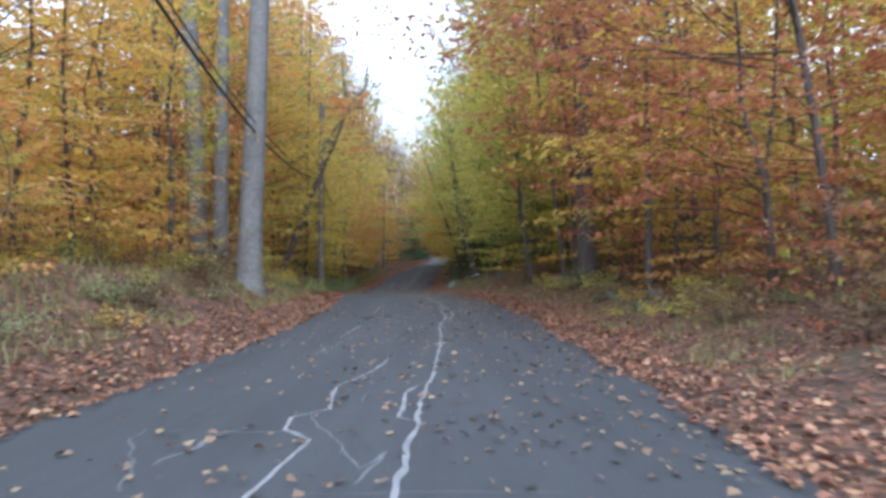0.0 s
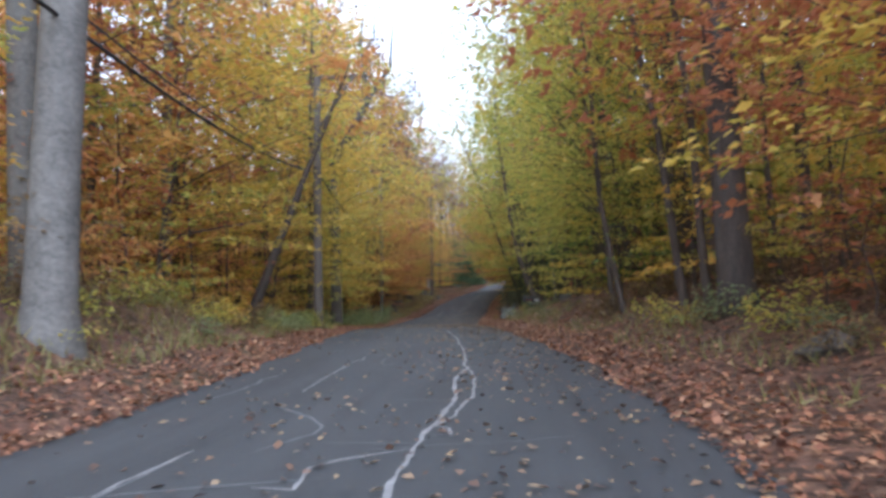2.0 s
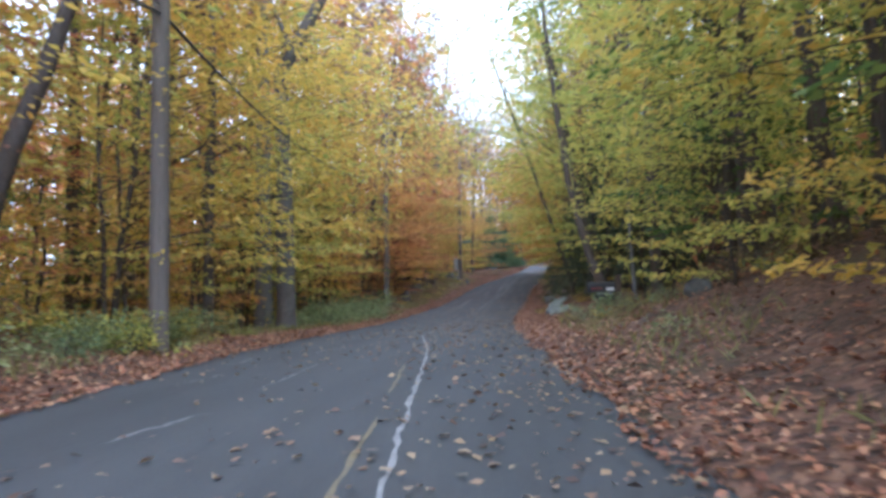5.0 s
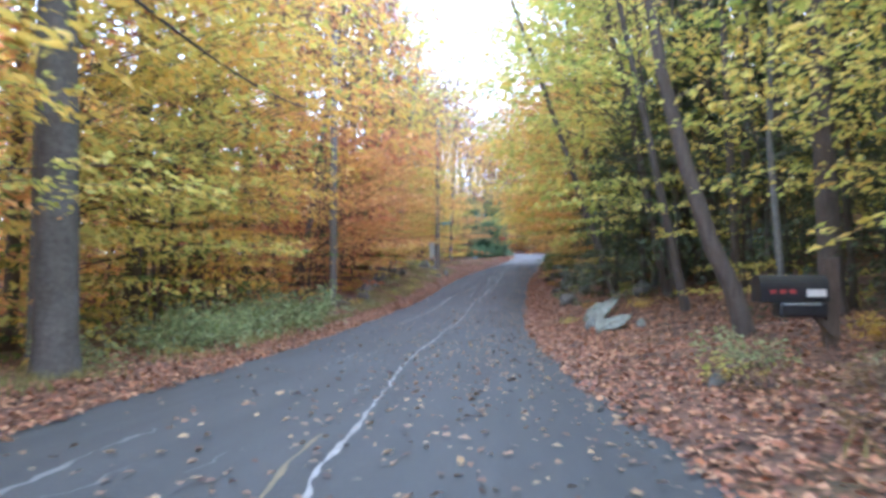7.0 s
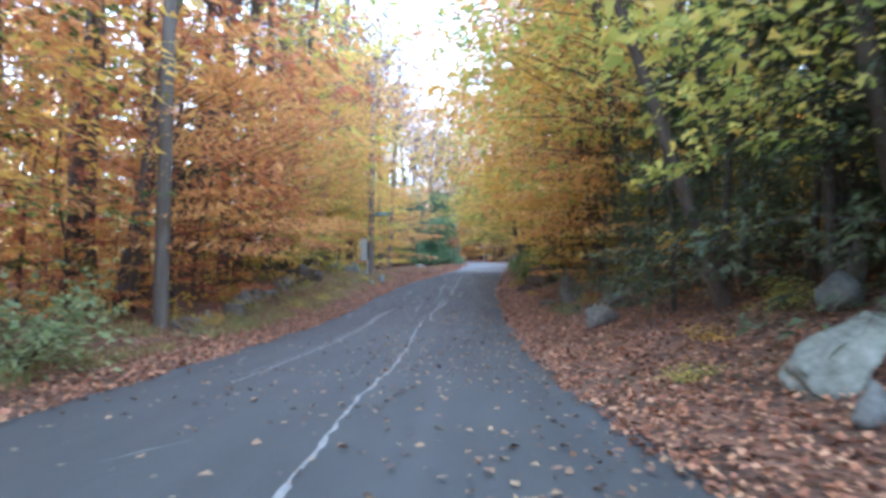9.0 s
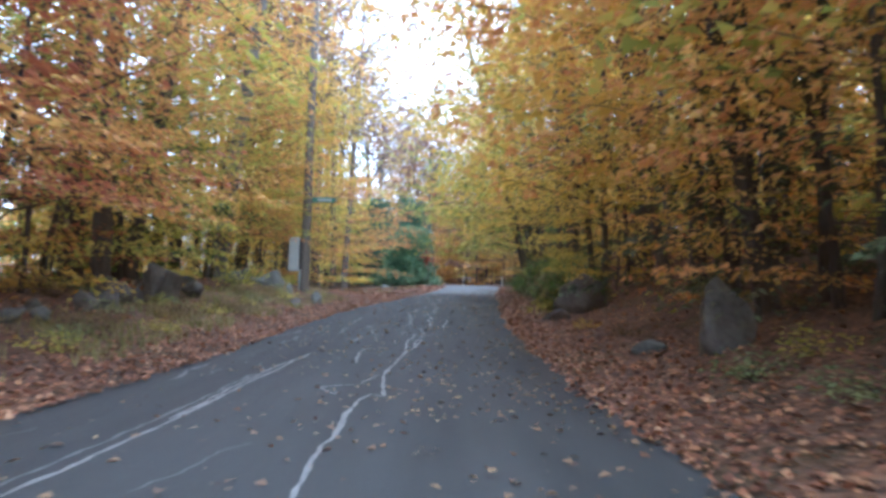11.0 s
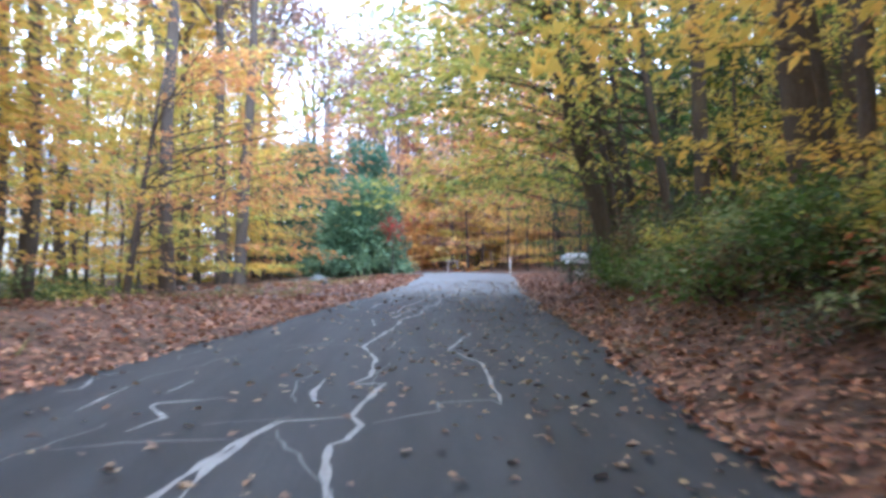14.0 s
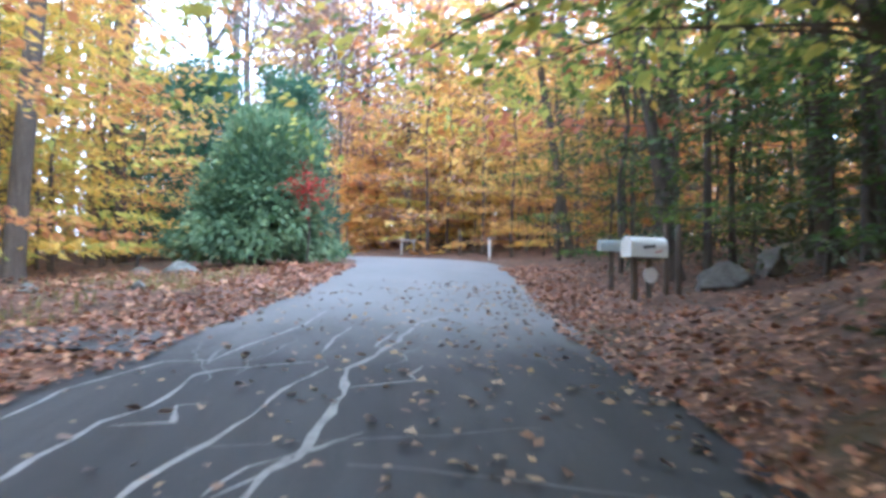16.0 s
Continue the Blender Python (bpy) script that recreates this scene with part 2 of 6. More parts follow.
# rise over the road 1.2, 3, 6, 12 and 30 m out from its edge
LEFT_BANK = ((-60, 0.4, 1.35, 1.6, 1.8, 2.4), (27, 0.4, 1.35, 1.6, 1.8, 2.4), (38, 0.12, 0.4, 0.6, 0.8, 1.5), (48, 0.08, 0.1, 0.0, -0.2, 0),
             (62, 0.03, -0.1, -0.35, -0.6, -0.5), (72, 0.06, 0.1, 0.0, -0.2, 0), (80, 0.15, 0.4, 0.4, 0.3, 0.5), (95, 0.25, 0.65, 0.85, 0.85, 0.7),
             (106, 0.28, 0.85, 1.05, 0.95, 0.6), (112, 0.2, 0.5, 0.6, 0.6, 0.4), (118, 0.02, 0.0, -0.1, -0.2, -0.3), (135, -0.05, -0.2, -0.35, -0.4, -0.4), (230, 0, 0, 0.1, 0.3, 0.6))
RIGHT_BANK = ((-60, 0.1, 0.45, 1.0, 1.8, 3), (20, 0.12, 0.5, 1.1, 2.2, 4), (30, 0.25, 1.0, 1.9, 3.2, 6), (45, 0.3, 1.1, 2.2, 4.0, 8),
              (52, 0.2, 0.6, 1.3, 3.0, 7), (60, 0.15, 0.42, 0.9, 2.4, 6.5), (66, 0.2, 0.65, 1.3, 3, 7), (72, 0.25, 0.9, 1.8, 3.6, 7), (90, 0.25, 0.7, 1.8, 4.0, 7), (100, 0.22, 0.6, 1.7, 3.8, 7), (105, 0.35, 1.3, 2.6, 4.2, 7), (112, 0.6, 1.9, 3.0, 4.2, 6),
              (120, 0.5, 1.5, 2.4, 3.4, 5), (125, -0.08, -0.05, 0.7, 1.8, 3), (130, -0.05, 0.0, 0.5, 1.5, 3), (135, 0.05, 0.2, 0.6, 1.2, 2), (230, 0.1, 0.3, 0.6, 1, 2))
OUT = (0.0, 1.2, 3.0, 6.0, 12.0, 30.0)


STEPS = np.arange(-60, 230.01, 0.25)


def bank_rows(table):
    ys = [r[0] for r in table]
    return np.stack([np.zeros(len(STEPS))] + [smooth(STEPS, ys, [r[k] for r in table]) for k in range(1, 6)], 1)


LIE = np.stack([left_edge(STEPS), right_edge(STEPS), road_z(STEPS)], 1).tolist()
LEFT_ROWS, RIGHT_ROWS = bank_rows(LEFT_BANK).tolist(), bank_rows(RIGHT_BANK).tolist()


def lerp_rows(rows, y):
    f = min(max((y + 60) * 4, 0), len(rows) - 1.001)
    i = int(f)
    f -= i
    return [p + (q - p) * f for p, q in zip(rows[i], rows[i + 1])]


def ground_z(x, y):
    l, r, base = lerp_rows(LIE, y)
    if l <= x <= r:
        return base + 0.05 * (1 - (2 * (x - l) / (r - l) - 1) ** 2)
    d = l - x if x < l else x - r
    hs = lerp_rows(LEFT_ROWS if x < l else RIGHT_ROWS, y)
    rise = hs[5]
    for k in range(5):
        if d < OUT[k + 1]:
            rise = hs[k] + (hs[k + 1] - hs[k]) * (d - OUT[k]) / (OUT[k + 1] - OUT[k])
            break
    lump = noise.noise((x * 0.35, y * 0.35, 3.1)) * 0.2 + noise.noise((x * 1.3, y * 1.3, 7.7)) * 0.07
    return base + rise + lump * min(1, d / 2.5) + 0.03 * min(1, d / 0.4)


# ---- helpers for building ----


def mesh_of(name, verts, faces, material, smooth_faces=False):
    me = bpy.data.meshes.new(name)
    me.from_pydata([tuple(v) for v in verts], [], faces)
    if smooth_faces:
        me.shade_smooth()
    me.materials.append(material)
    return me


def part(name, data, parent, material=None, label=""):
    """One mesh object under a thing or a part. data: a mesh or a bmesh."""
    if isinstance(data, bmesh.types.BMesh):
        me = bpy.data.meshes.new(name)
        data.to_mesh(me)
        data.free()
        me.materials.append(material)
        data = me
    ob = new(name, data)
    ob.parent = parent
    if label:
        ob["label"] = label
    return ob


def empty(name, m, label, category, group="", kind=""):
    ob = new(name)
    ob.empty_display_size = 0.2
    ob.matrix_basis = m
    return tagged(ob, label, category, group, kind)


def tube(verts, faces, path, radii, sides=6):
    """Add a tapered tube along a path to verts and faces."""
    first = None
    n = len(path)
    for i in range(n):
        a = Vector(path[max(0, i - 1)])
        b = Vector(path[min(n - 1, i + 1)])
        way = (b - a).normalized() if (b - a).length > 1e-6 else Vector((0, 0, 1))
        side = way.cross(Vector((0.31, 0.95, 0.05))).normalized()
        up = way.cross(side)
        start_at = len(verts)
        for k in range(sides):
            g = 2 * math.pi * k / sides
            verts.append(Vector(path[i]) + (side * math.cos(g) + up * math.sin(g)) * radii[i])
        if first is not None:
            for k in range(sides):
                j = (k + 1) % sides
                faces.append((first + k, first + j, start_at + j, start_at + k))
        first = start_at
    verts.append(Vector(path[-1]))
    for k in range(sides):
        faces.append((first + k, first + (k + 1) % sides, len(verts) - 1))


def leaf_mesh(name, at, way, up, size, material, rng, broad=0.55, far=False):
    """Pointed leaves, each folded along its rib: places, directions, normals, lengths. far: plain three-cornered ones."""
    n = len(at)
    way = way / np.linalg.norm(way, axis=1, keepdims=True)
    side = np.cross(way, up)
    side /= np.linalg.norm(side, axis=1, keepdims=True) + 1e-9
    nor = np.cross(side, way)
    s = size[:, None]
    fold = (rng.uniform(0.0, 0.22, n))[:, None] * s
    w = broad * s * rng.uniform(0.8, 1.15, n)[:, None]
    k = 3 if far else 4
    if far:
        co = np.stack([at - way * s * 0.5 + side * w * 0.5, at + way * s * 0.5, at - way * s * 0.5 - side * w * 0.5 + nor * fold], 1).reshape(-1, 3)
    else:
        co = np.stack([at - way * s * 0.5, at + side * w * 0.5 + nor * fold - way * s * 0.05, at + way * s * 0.5, at - side * w * 0.5 + nor * fold - way * s * 0.05], 1).reshape(-1, 3)
    me = bpy.data.meshes.new(name)
    me.vertices.add(k * n)
    me.vertices.foreach_set("co", co.astype(np.float32).ravel())
    me.loops.add(k * n)
    me.loops.foreach_set("vertex_index", np.arange(k * n, dtype=np.int32))
    me.polygons.add(n)
    me.polygons.foreach_set("loop_start", np.arange(0, k * n, k, dtype=np.int32))
    me.update(calc_edges=True)
    me.materials.append(material)
    return me


# ---- ground and road ----


def build_ground():
    outs = (0, 0.25, 0.5, 0.8, 1.2, 1.6, 2, 2.5, 3, 3.6, 4.3, 5, 6, 7, 8.5, 10, 12, 15, 19, 24, 30, 45, 80, 200, 600)
    ys = [-600, -250, -120, -60, -40, -30, -20] + [i * 0.6 - 12 for i in range(320)] + [182, 185, 190, 196, 205, 220, 250, 350, 700]
    verts, faces = [], []
    cols = 2 * len(outs)
    for y in ys:
        l, r = float(left_edge(y)), float(right_edge(y))
        row = [l + 0.12 - d for d in reversed(outs)] + [r - 0.12 + d for d in outs]
        for x in row:
            inside = l <= x <= r
            verts.append((x, y, ground_z(x, y) - (0.05 if inside else 0.0)))
    for i in range(len(ys) - 1):
        for k in range(cols - 1):
            a = i * cols + k
            faces.append((a, a + 1, a + 1 + cols, a + cols))
    ob = new("ground", mesh_of("ground", verts, faces, LITTER, True))
    tagged(ob, "forest ground covered with brown fallen leaves and moss", "ground", kind="structure")


def strip(ya, yb, step, lift, material, name, la=0.0, ra=1.0):
    n = int((yb - ya) / step)
    verts, faces = [], []
    m = 13
    for i in range(n + 1):
        y = ya + (yb - ya) * i / n
        l, r = float(left_edge(y)), float(right_edge(y))
        wl, wr = noise.noise((0, y * 0.9, 1)) * 0.09 + noise.noise((0, y * 3.1, 1)) * 0.05, noise.noise((5, y * 0.9, 1)) * 0.09 + noise.noise((5, y * 3.1, 1)) * 0.05
        for k in range(m):
            u = la + (ra - la) * k / (m - 1)
            x = l + wl + (r + wr - l - wl) * u
            verts.append((x, y, ground_z(min(max(x, l + 0.001), r - 0.001), y) + lift))
    for i in range(n):
        for k in range(m - 1):
            a = i * m + k
            faces.append((a, a + 1, a + 1 + m, a + m))
    return new(name, mesh_of(name, verts, faces, material, True))


build_ground()
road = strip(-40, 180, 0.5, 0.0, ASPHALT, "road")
tagged(road, "narrow grey asphalt road with pale cracks and scattered leaves", "road", kind="structure")
# a driveway of old asphalt that runs off to the side


def build_driveway():
    verts, faces = [], []
    n = 30
    for i in range(n + 1):
        u = i / n
        x = float(left_edge(121)) + 0.15 - 15 * u
        for k in range(5):
            y = 121.3 + 1.3 * k / 4 - 0.6 * u + noise.noise((x, k, 2)) * 0.08
            verts.append((x, y, ground_z(x, y) + 0.035))
    for i in range(n):
        for k in range(4):
            a = i * 5 + k
            faces.append((a, a + 1, a + 6, a + 5))
    ob = new("driveway", mesh_of("driveway", verts, faces, ASPHALT, True))
    tagged(ob, "narrow grey asphalt driveway half hidden by fallen leaves", "driveway", kind="structure")


build_driveway()

# ---- cracks ----
# the long crack that wanders along the middle, in two lengths
MAIN_A = ((-0.27, 2.0), (-0.27, 4.45), (-0.27, 5.78), (-0.23, 6.8), (-0.2, 8.59), (-0.11, 10.65), (-0.04, 14.9), (-0.06, 17.0), (-0.09, 17.31), (-0.04, 18.41), (-0.04, 19.27), (0.08, 21.02), (-0.05, 23.53), (0.08, 25.08), (-0.05, 25.62), (-0.01, 26.3), (-0.11, 27.52),
          (-0.3, 29.7), (-0.36, 30.6), (-0.49, 31.76), (-0.6, 33.3), (-0.85, 35.4), (-1.35, 39.2), (-1.95, 44.0), (-2.55, 47.2), (-2.98, 49.4), (-3.07, 50.9), (-3.4, 55.1), (-3.7, 58.2), (-3.84, 61.2), (-3.88, 65.0), (-3.96, 67.9))
MAIN_B = ((-3.96, 67.9), (-3.99, 69.8), (-3.9, 72.5), (-3.92, 76.5), (-4.03, 80.7), (-4.04, 85.7), (-3.99, 86.1), (-3.92, 86.4), (-3.76, 86.3), (-3.82, 87.14), (-3.89, 88.73), (-3.69, 91.89), (-3.72, 93.98), (-3.7, 94.46), (-3.61, 95.27), (-3.63, 96.01), (-3.41, 96.18), (-3.33, 96.61), (-3.41, 97.1), (-3.45, 97.7), (-3.6, 98.2))
LEFT_STRAND = ((-3.6, 98.26), (-3.8, 98.39), (-3.89, 98.62), (-3.86, 99.16), (-3.76, 99.63), (-3.84, 100.45), (-3.77, 101.19), (-3.94, 101.94), (-3.75, 102.5), (-3.91, 102.85), (-4.01, 103.99), (-3.82, 105.3), (-3.56, 106.4))
RIGHT_STRAND = ((-3.6, 98.26), (-3.36, 98.47), (-3.2, 98.76), (-3.2, 99.74), (-3.28, 100.71), (-3.14, 101.02), (-3.22, 102.59), (-3.4, 102.8), (-3.1, 103.9), (-3.02, 104.63), (-3.11, 105.66), (-3.02, 105.79), (-2.95, 106.2), (-3.04, 106.5), (-2.95, 107.24), (-2.81, 107.91), (-3.15, 107.85), (-2.98, 108.3), (-2.98, 109.4), (-3.2, 110.8), (-2.92, 112.9), (-2.78, 114.3), (-2.75, 114.71), (-2.61, 115.27), (-2.35, 115.95), (-2.37, 116.56), (-2.25, 117.53), (-2.18, 117.86), (-2.0, 118.26), (-1.98, 118.66), (-1.87, 119.32), (-1.87, 120.54), (-1.66, 121.09), (-1.36, 122.08), (-1.06, 123.6), (-0.6, 124.5))
STRONG = (((-0.26, 9.05), (-0.41, 8.4), (-0.39, 6.94), (-0.24, 6.8)),
          ((-0.81, 11.68), (-0.96, 10.07), (-1.23, 8.81), (-1.09, 7.36), (-1.35, 6.95), (-1.33, 6.39), (-1.04, 6.01), (-1.1, 5.28), (-1.15, 4.0)),
          ((-0.04, 25.73), (0.23, 23.87), (0.3, 21.73), (0.15, 20.05), (0.01, 19.58), (0.19, 19.44), (0.21, 19.08), (0.03, 19.15)),
          ((-2.15, 26.09), (-2.08, 23.79), (-2.01, 22.19)), ((-0.1, 18.52), (-0.61, 18.09), (-0.79, 17.83), (-0.73, 17.17), (-1.04, 17.24)),
          ((-1.97, 18.55), (-1.98, 17.98), (-2.05, 17.44), (-2.03, 17.03)), ((-0.2, 25.1), (0.0, 24.7), (0.31, 25.11)), ((-2.15, 27.99), (-2.08, 27.01), (-2.23, 26.41)),
          ((-3.54, 60.41), (-3.42, 59.76), (-3.63, 59.29)), ((-5.57, 90.7), (-5.75, 82.0), (-5.86, 76.7), (-6.0, 71.0)),
          ((-5.48, 91.66), (-5.51, 90.69), (-5.66, 89.99), (-5.72, 88.84), (-5.74, 87.53), (-5.76, 86.46), (-5.75, 84.5)), ((-3.38, 94.98), (-3.52, 92.9), (-3.75, 91.5)),
          ((-4.1, 87.41), (-4.6, 87.01), (-4.61, 86.91), (-4.37, 86.4), (-4.33, 86.47), (-4.41, 86.73)), ((-4.45, 93.14), (-4.54, 91.79), (-4.47, 90.03)), ((-3.95, 88.6), (-4.14, 87.47)),
          ((-3.65, 96.01), (-3.92, 96.32), (-3.96, 96.62), (-3.75, 96.9), (-3.5, 97.0)), ((-3.0, 96.06), (-3.08, 96.18), (-3.35, 95.84), (-3.43, 95.01), (-3.5, 94.45), (-3.52, 93.0)),
          ((-3.12, 101.4), (-2.65, 101.04), (-2.73, 99.74), (-2.81, 98.82), (-2.82, 98.05)), ((-5.37, 101.85), (-5.46, 100.37), (-5.5, 99.2)), ((-4.82, 98.44), (-4.88, 97.72), (-5.01, 97.56)),
          ((-4.5, 97.51), (-4.8, 97.15), (-4.66, 96.34), (-4.48, 95.78), (-4.3, 95.73)), ((-5.41, 97.87), (-5.52, 97.23), (-5.43, 96.65), (-5.52, 96.04)), ((-6.16, 97.02), (-6.05, 96.61), (-6.11, 96.11)),
          ((-4.78, 95.61), (-4.54, 95.42), (-4.48, 94.93)), ((-4.91, 95.61), (-4.84, 95.15), (-4.91, 94.7), (-4.97, 93.8)), ((-4.03, 94.56), (-3.94, 93.7)), ((-4.83, 98.51), (-4.93, 98.11), (-4.9, 97.78)),
          ((-3.06, 106.46), (-3.48, 106.35), (-3.66, 105.85), (-3.74, 105.23), (-3.73, 104.4)), ((-3.42, 108.17), (-3.44, 107.5), (-3.31, 106.84)), ((-4.67, 108.21), (-4.75, 107.61)), ((-5.21, 107.97), (-5.22, 106.89)),
          ((-4.1, 107.29), (-4.65, 107.1), (-4.67, 106.94), (-4.44, 106.53), (-4.54, 106.11)), ((-5.53, 108.98), (-5.82, 108.67), (-5.63, 107.9), (-5.81, 107.79)),
          ((-1.69, 112.47), (-2.1, 110.38), (-1.79, 109.18), (-1.82, 107.94), (-1.84, 107.0)),
          ((-1.87, 119.5), (-2.05, 118.09), (-2.38, 117.51), (-2.66, 116.57), (-2.76, 115.9), (-2.95, 114.93), (-3.05, 114.81), (-3.31, 114.9), (-3.29, 114.45), (-3.2, 113.6)),
          ((-2.02, 120.66), (-2.31, 119.78), (-2.44, 118.99), (-2.53, 118.63), (-2.62, 118.23), (-2.78, 117.6), (-2.83, 116.55), (-3.08, 115.88)), ((-1.68, 118.55), (-1.96, 118.26), (-2.28, 117.94), (-2.43, 117.53)),
          ((-2.25, 124.9), (-2.45, 123.42), (-2.92, 121.75), (-3.09, 120.98), (-3.49, 121.0), (-3.89, 119.9), (-3.97, 119.0)), ((-1.89, 123.15), (-2.05, 122.26), (-2.12, 121.38)), ((-1.36, 122.93), (-1.6, 121.73), (-1.22, 121.41)),
          ((-1.19, 120.71), (-1.33, 120.32), (-1.28, 120.1), (-1.79, 119.81)), ((-2.04, 120.93), (-2.87, 120.56), (-3.05, 120.34), (-3.12, 119.28), (-3.31, 118.87), (-3.41, 118.17), (-3.45, 117.6)),
          ((-2.76, 119.34), (-2.96, 119.26), (-2.89, 118.83), (-3.25, 118.79)))
FAINT_ONES = (((-1.94, 18.24), (-2.05, 15.1)), ((-1.96, 20.91), (-1.36, 20.14), (-1.12, 19.63), (-1.09, 19.17), (-1.44, 18.46)), ((-0.93, 18.77), (-0.06, 18.74)), ((-0.63, 21.37), (0.0, 21.25)), ((-3.0, 22.7), (-3.22, 21.22)),
              ((-1.77, 25.11), (-1.49, 25.04), (-1.23, 24.82)), ((-3.23, 40.84), (-3.04, 37.73)), ((-2.59, 31.29), (-1.25, 31.24)), ((-1.9, 6.35), (-1.1, 6.3)), ((-0.76, 5.62), (-0.54, 5.11), (-0.39, 5.62), (-0.53, 4.71)),
              ((-4.75, 61.81), (-4.79, 60.54)), ((-5.07, 66.84), (-5.48, 65.95)), ((-5.8, 88.5), (-6.1, 72.1)), ((-2.68, 101.32), (-2.75, 99.21), (-2.88, 98.31)), ((-3.66, 105.85), (-4.41, 105.8), (-4.84, 105.65)), ((-1.82, 106.92), (-1.91, 107.15), (-2.36, 107.0), (-2.37, 106.69), (-2.86, 106.29)),
              ((-3.12, 117.24), (-2.56, 117.49)), ((-4.5, 97.3), (-4.95, 97.25)), ((-2.5, 16.9), (-0.6, 17.5)), ((-2.2, 15.6), (-0.5, 16.2)))


def crack(points, width, seed, wiggle=0.1, material=None, name="crack", lift=0.004):
    """A crooked ribbon that lies on the road."""
    pts = []
    for (xa, ya), (xb, yb) in zip(points, points[1:]):
        n = max(2, int(math.hypot(xb - xa, yb - ya) / 0.12))
        for i in range(n):
            u = i / n
            pts.append((xa + (xb - xa) * u, ya + (yb - ya) * u))
    pts.append(points[-1])
    out = []
    for x, y in pts:
        w = noise.noise((x * 1.9 + seed, y * 1.9, seed)) + 0.6 * noise.noise((x * 5 + seed, y * 5, seed * 2.0)) + 0.9 * noise.noise((0.3, y * 0.8, seed + 3.0))
        v = noise.noise((x * 2.3, y * 2.3, seed + 9.0))
        out.append((x + wiggle * w, y + wiggle * 0.6 * v))
    verts, faces = [], []
    for i, (x, y) in enumerate(out):
        a, b = out[max(0, i - 1)], out[min(len(out) - 1, i + 1)]
        dx, dy = b[0] - a[0], b[1] - a[1]
        ln = math.hypot(dx, dy) or 1
        ends = min(1.0, 0.25 + i / 4, 0.25 + (len(out) - 1 - i) / 4)
        h = width * 0.5 * (0.75 + 0.9 * noise.noise((x * 3.7, y * 3.7, seed + 5.0))) * ends
        h = max(h, 0.006)
        for s in (-1, 1):
            px, py = x - dy / ln * h * s, y + dx / ln * h * s
            px = min(max(px, float(left_edge(py)) + 0.01), float(right_edge(py)) - 0.01)
            verts.append((px, py, ground_z(px, py) + lift))
    for i in range(len(out) - 1):
        faces.append((2 * i, 2 * i + 1, 2 * i + 3, 2 * i + 2))
    return part(name, mesh_of(name, verts, faces, material or CRACK), road)


def build_cracks():
    r = random.Random(11)
    for i, (pts, w) in enumerate(((MAIN_A, 0.062), (MAIN_B, 0.06), (LEFT_STRAND, 0.06), (RIGHT_STRAND, 0.065))):
        crack(pts, w, 1.3 + i, 0.035)
    for i, pts in enumerate(STRONG):
        crack(pts, 0.05, 7.1 + 1.9 * i, 0.03)
    for i, pts in enumerate(FAINT_ONES):
        crack(pts, 0.04, 3.3 + 2.3 * i, 0.04, FAINT)
    # short ones, along and across
    for i in range(70):
        band = r.random()
        y = r.uniform(3, 28) if band < 0.28 else (r.uniform(88, 123.5) if band < 0.88 else r.uniform(28, 84))
        l, m = float(left_edge(y)), float(left_edge(y) * 0.42 + right_edge(y) * 0.58)
        x = r.uniform(l + 0.4, m)
        across = r.random() < 0.3
        ln = r.uniform(0.5, 2.2)
        a = (r.uniform(-0.35, 0.35) if not across else r.uniform(1.2, 1.9))
        pts = [(x + math.sin(a) * ln * k / 3 + r.uniform(-0.1, 0.1), y + math.cos(a) * ln * k / 3) for k in range(4)]
        crack(pts, r.uniform(0.012, 0.028), i * 1.7 + 20, 0.1, FAINT)
    # dusty scuffs
    for i in range(26):
        y = r.uniform(4, 122)
        l, w = float(left_edge(y)), float(right_edge(y) - left_edge(y))
        x = l + w * r.uniform(0.04, 0.3)
        crack([(x, y), (x + r.uniform(-0.2, 0.3), y + r.uniform(0.8, 2.5))], r.uniform(0.04, 0.09), i * 3.1, 0.15, FAINT, "scuff", 0.003)
    # what is left of a painted middle line
    for ya, yb in ((33, 36), (37.5, 41), (44.0, 46.2), (48.6, 51.2)):
        main = MAIN_A
        pts = [(float(np.interp(y, [p[1] for p in main], [p[0] for p in main])) - 0.28, y) for y in (ya, (ya + yb) / 2, yb)]
        crack(pts, 0.05, ya, 0.02, YELLOW_LINE, "painted_line", 0.003)


build_cracks()

# ---- trees ----


def limb_path(base, az, length, lift, bend, r, n=5):
    """A bough from base, out at an angle, with some wander."""
    pts, p = [], Vector(base)
    for i in range(n + 1):
        pts.append(p.copy())
        e = lift + bend * i / n + r.uniform(-0.12, 0.12)
        a = az + r.uniform(-0.22, 0.22)
        p = p + Vector((math.cos(a) * math.cos(e), math.sin(a) * math.cos(e), math.sin(e))) * (length / n)
    return pts


def crown_shape(v, form):
    """How far boughs reach at the share v of the crown's height."""
    if form == "cone":
        return 1.0 - 0.9 * v
    if form == "wide":
        return 0.75 + 0.45 * math.sin(math.pi * min(1, v * 1.1)) - 0.45 * v * v
    return 0.55 + 0.6 * math.sin(math.pi * (0.15 + 0.75 * v)) - 0.35 * v * v


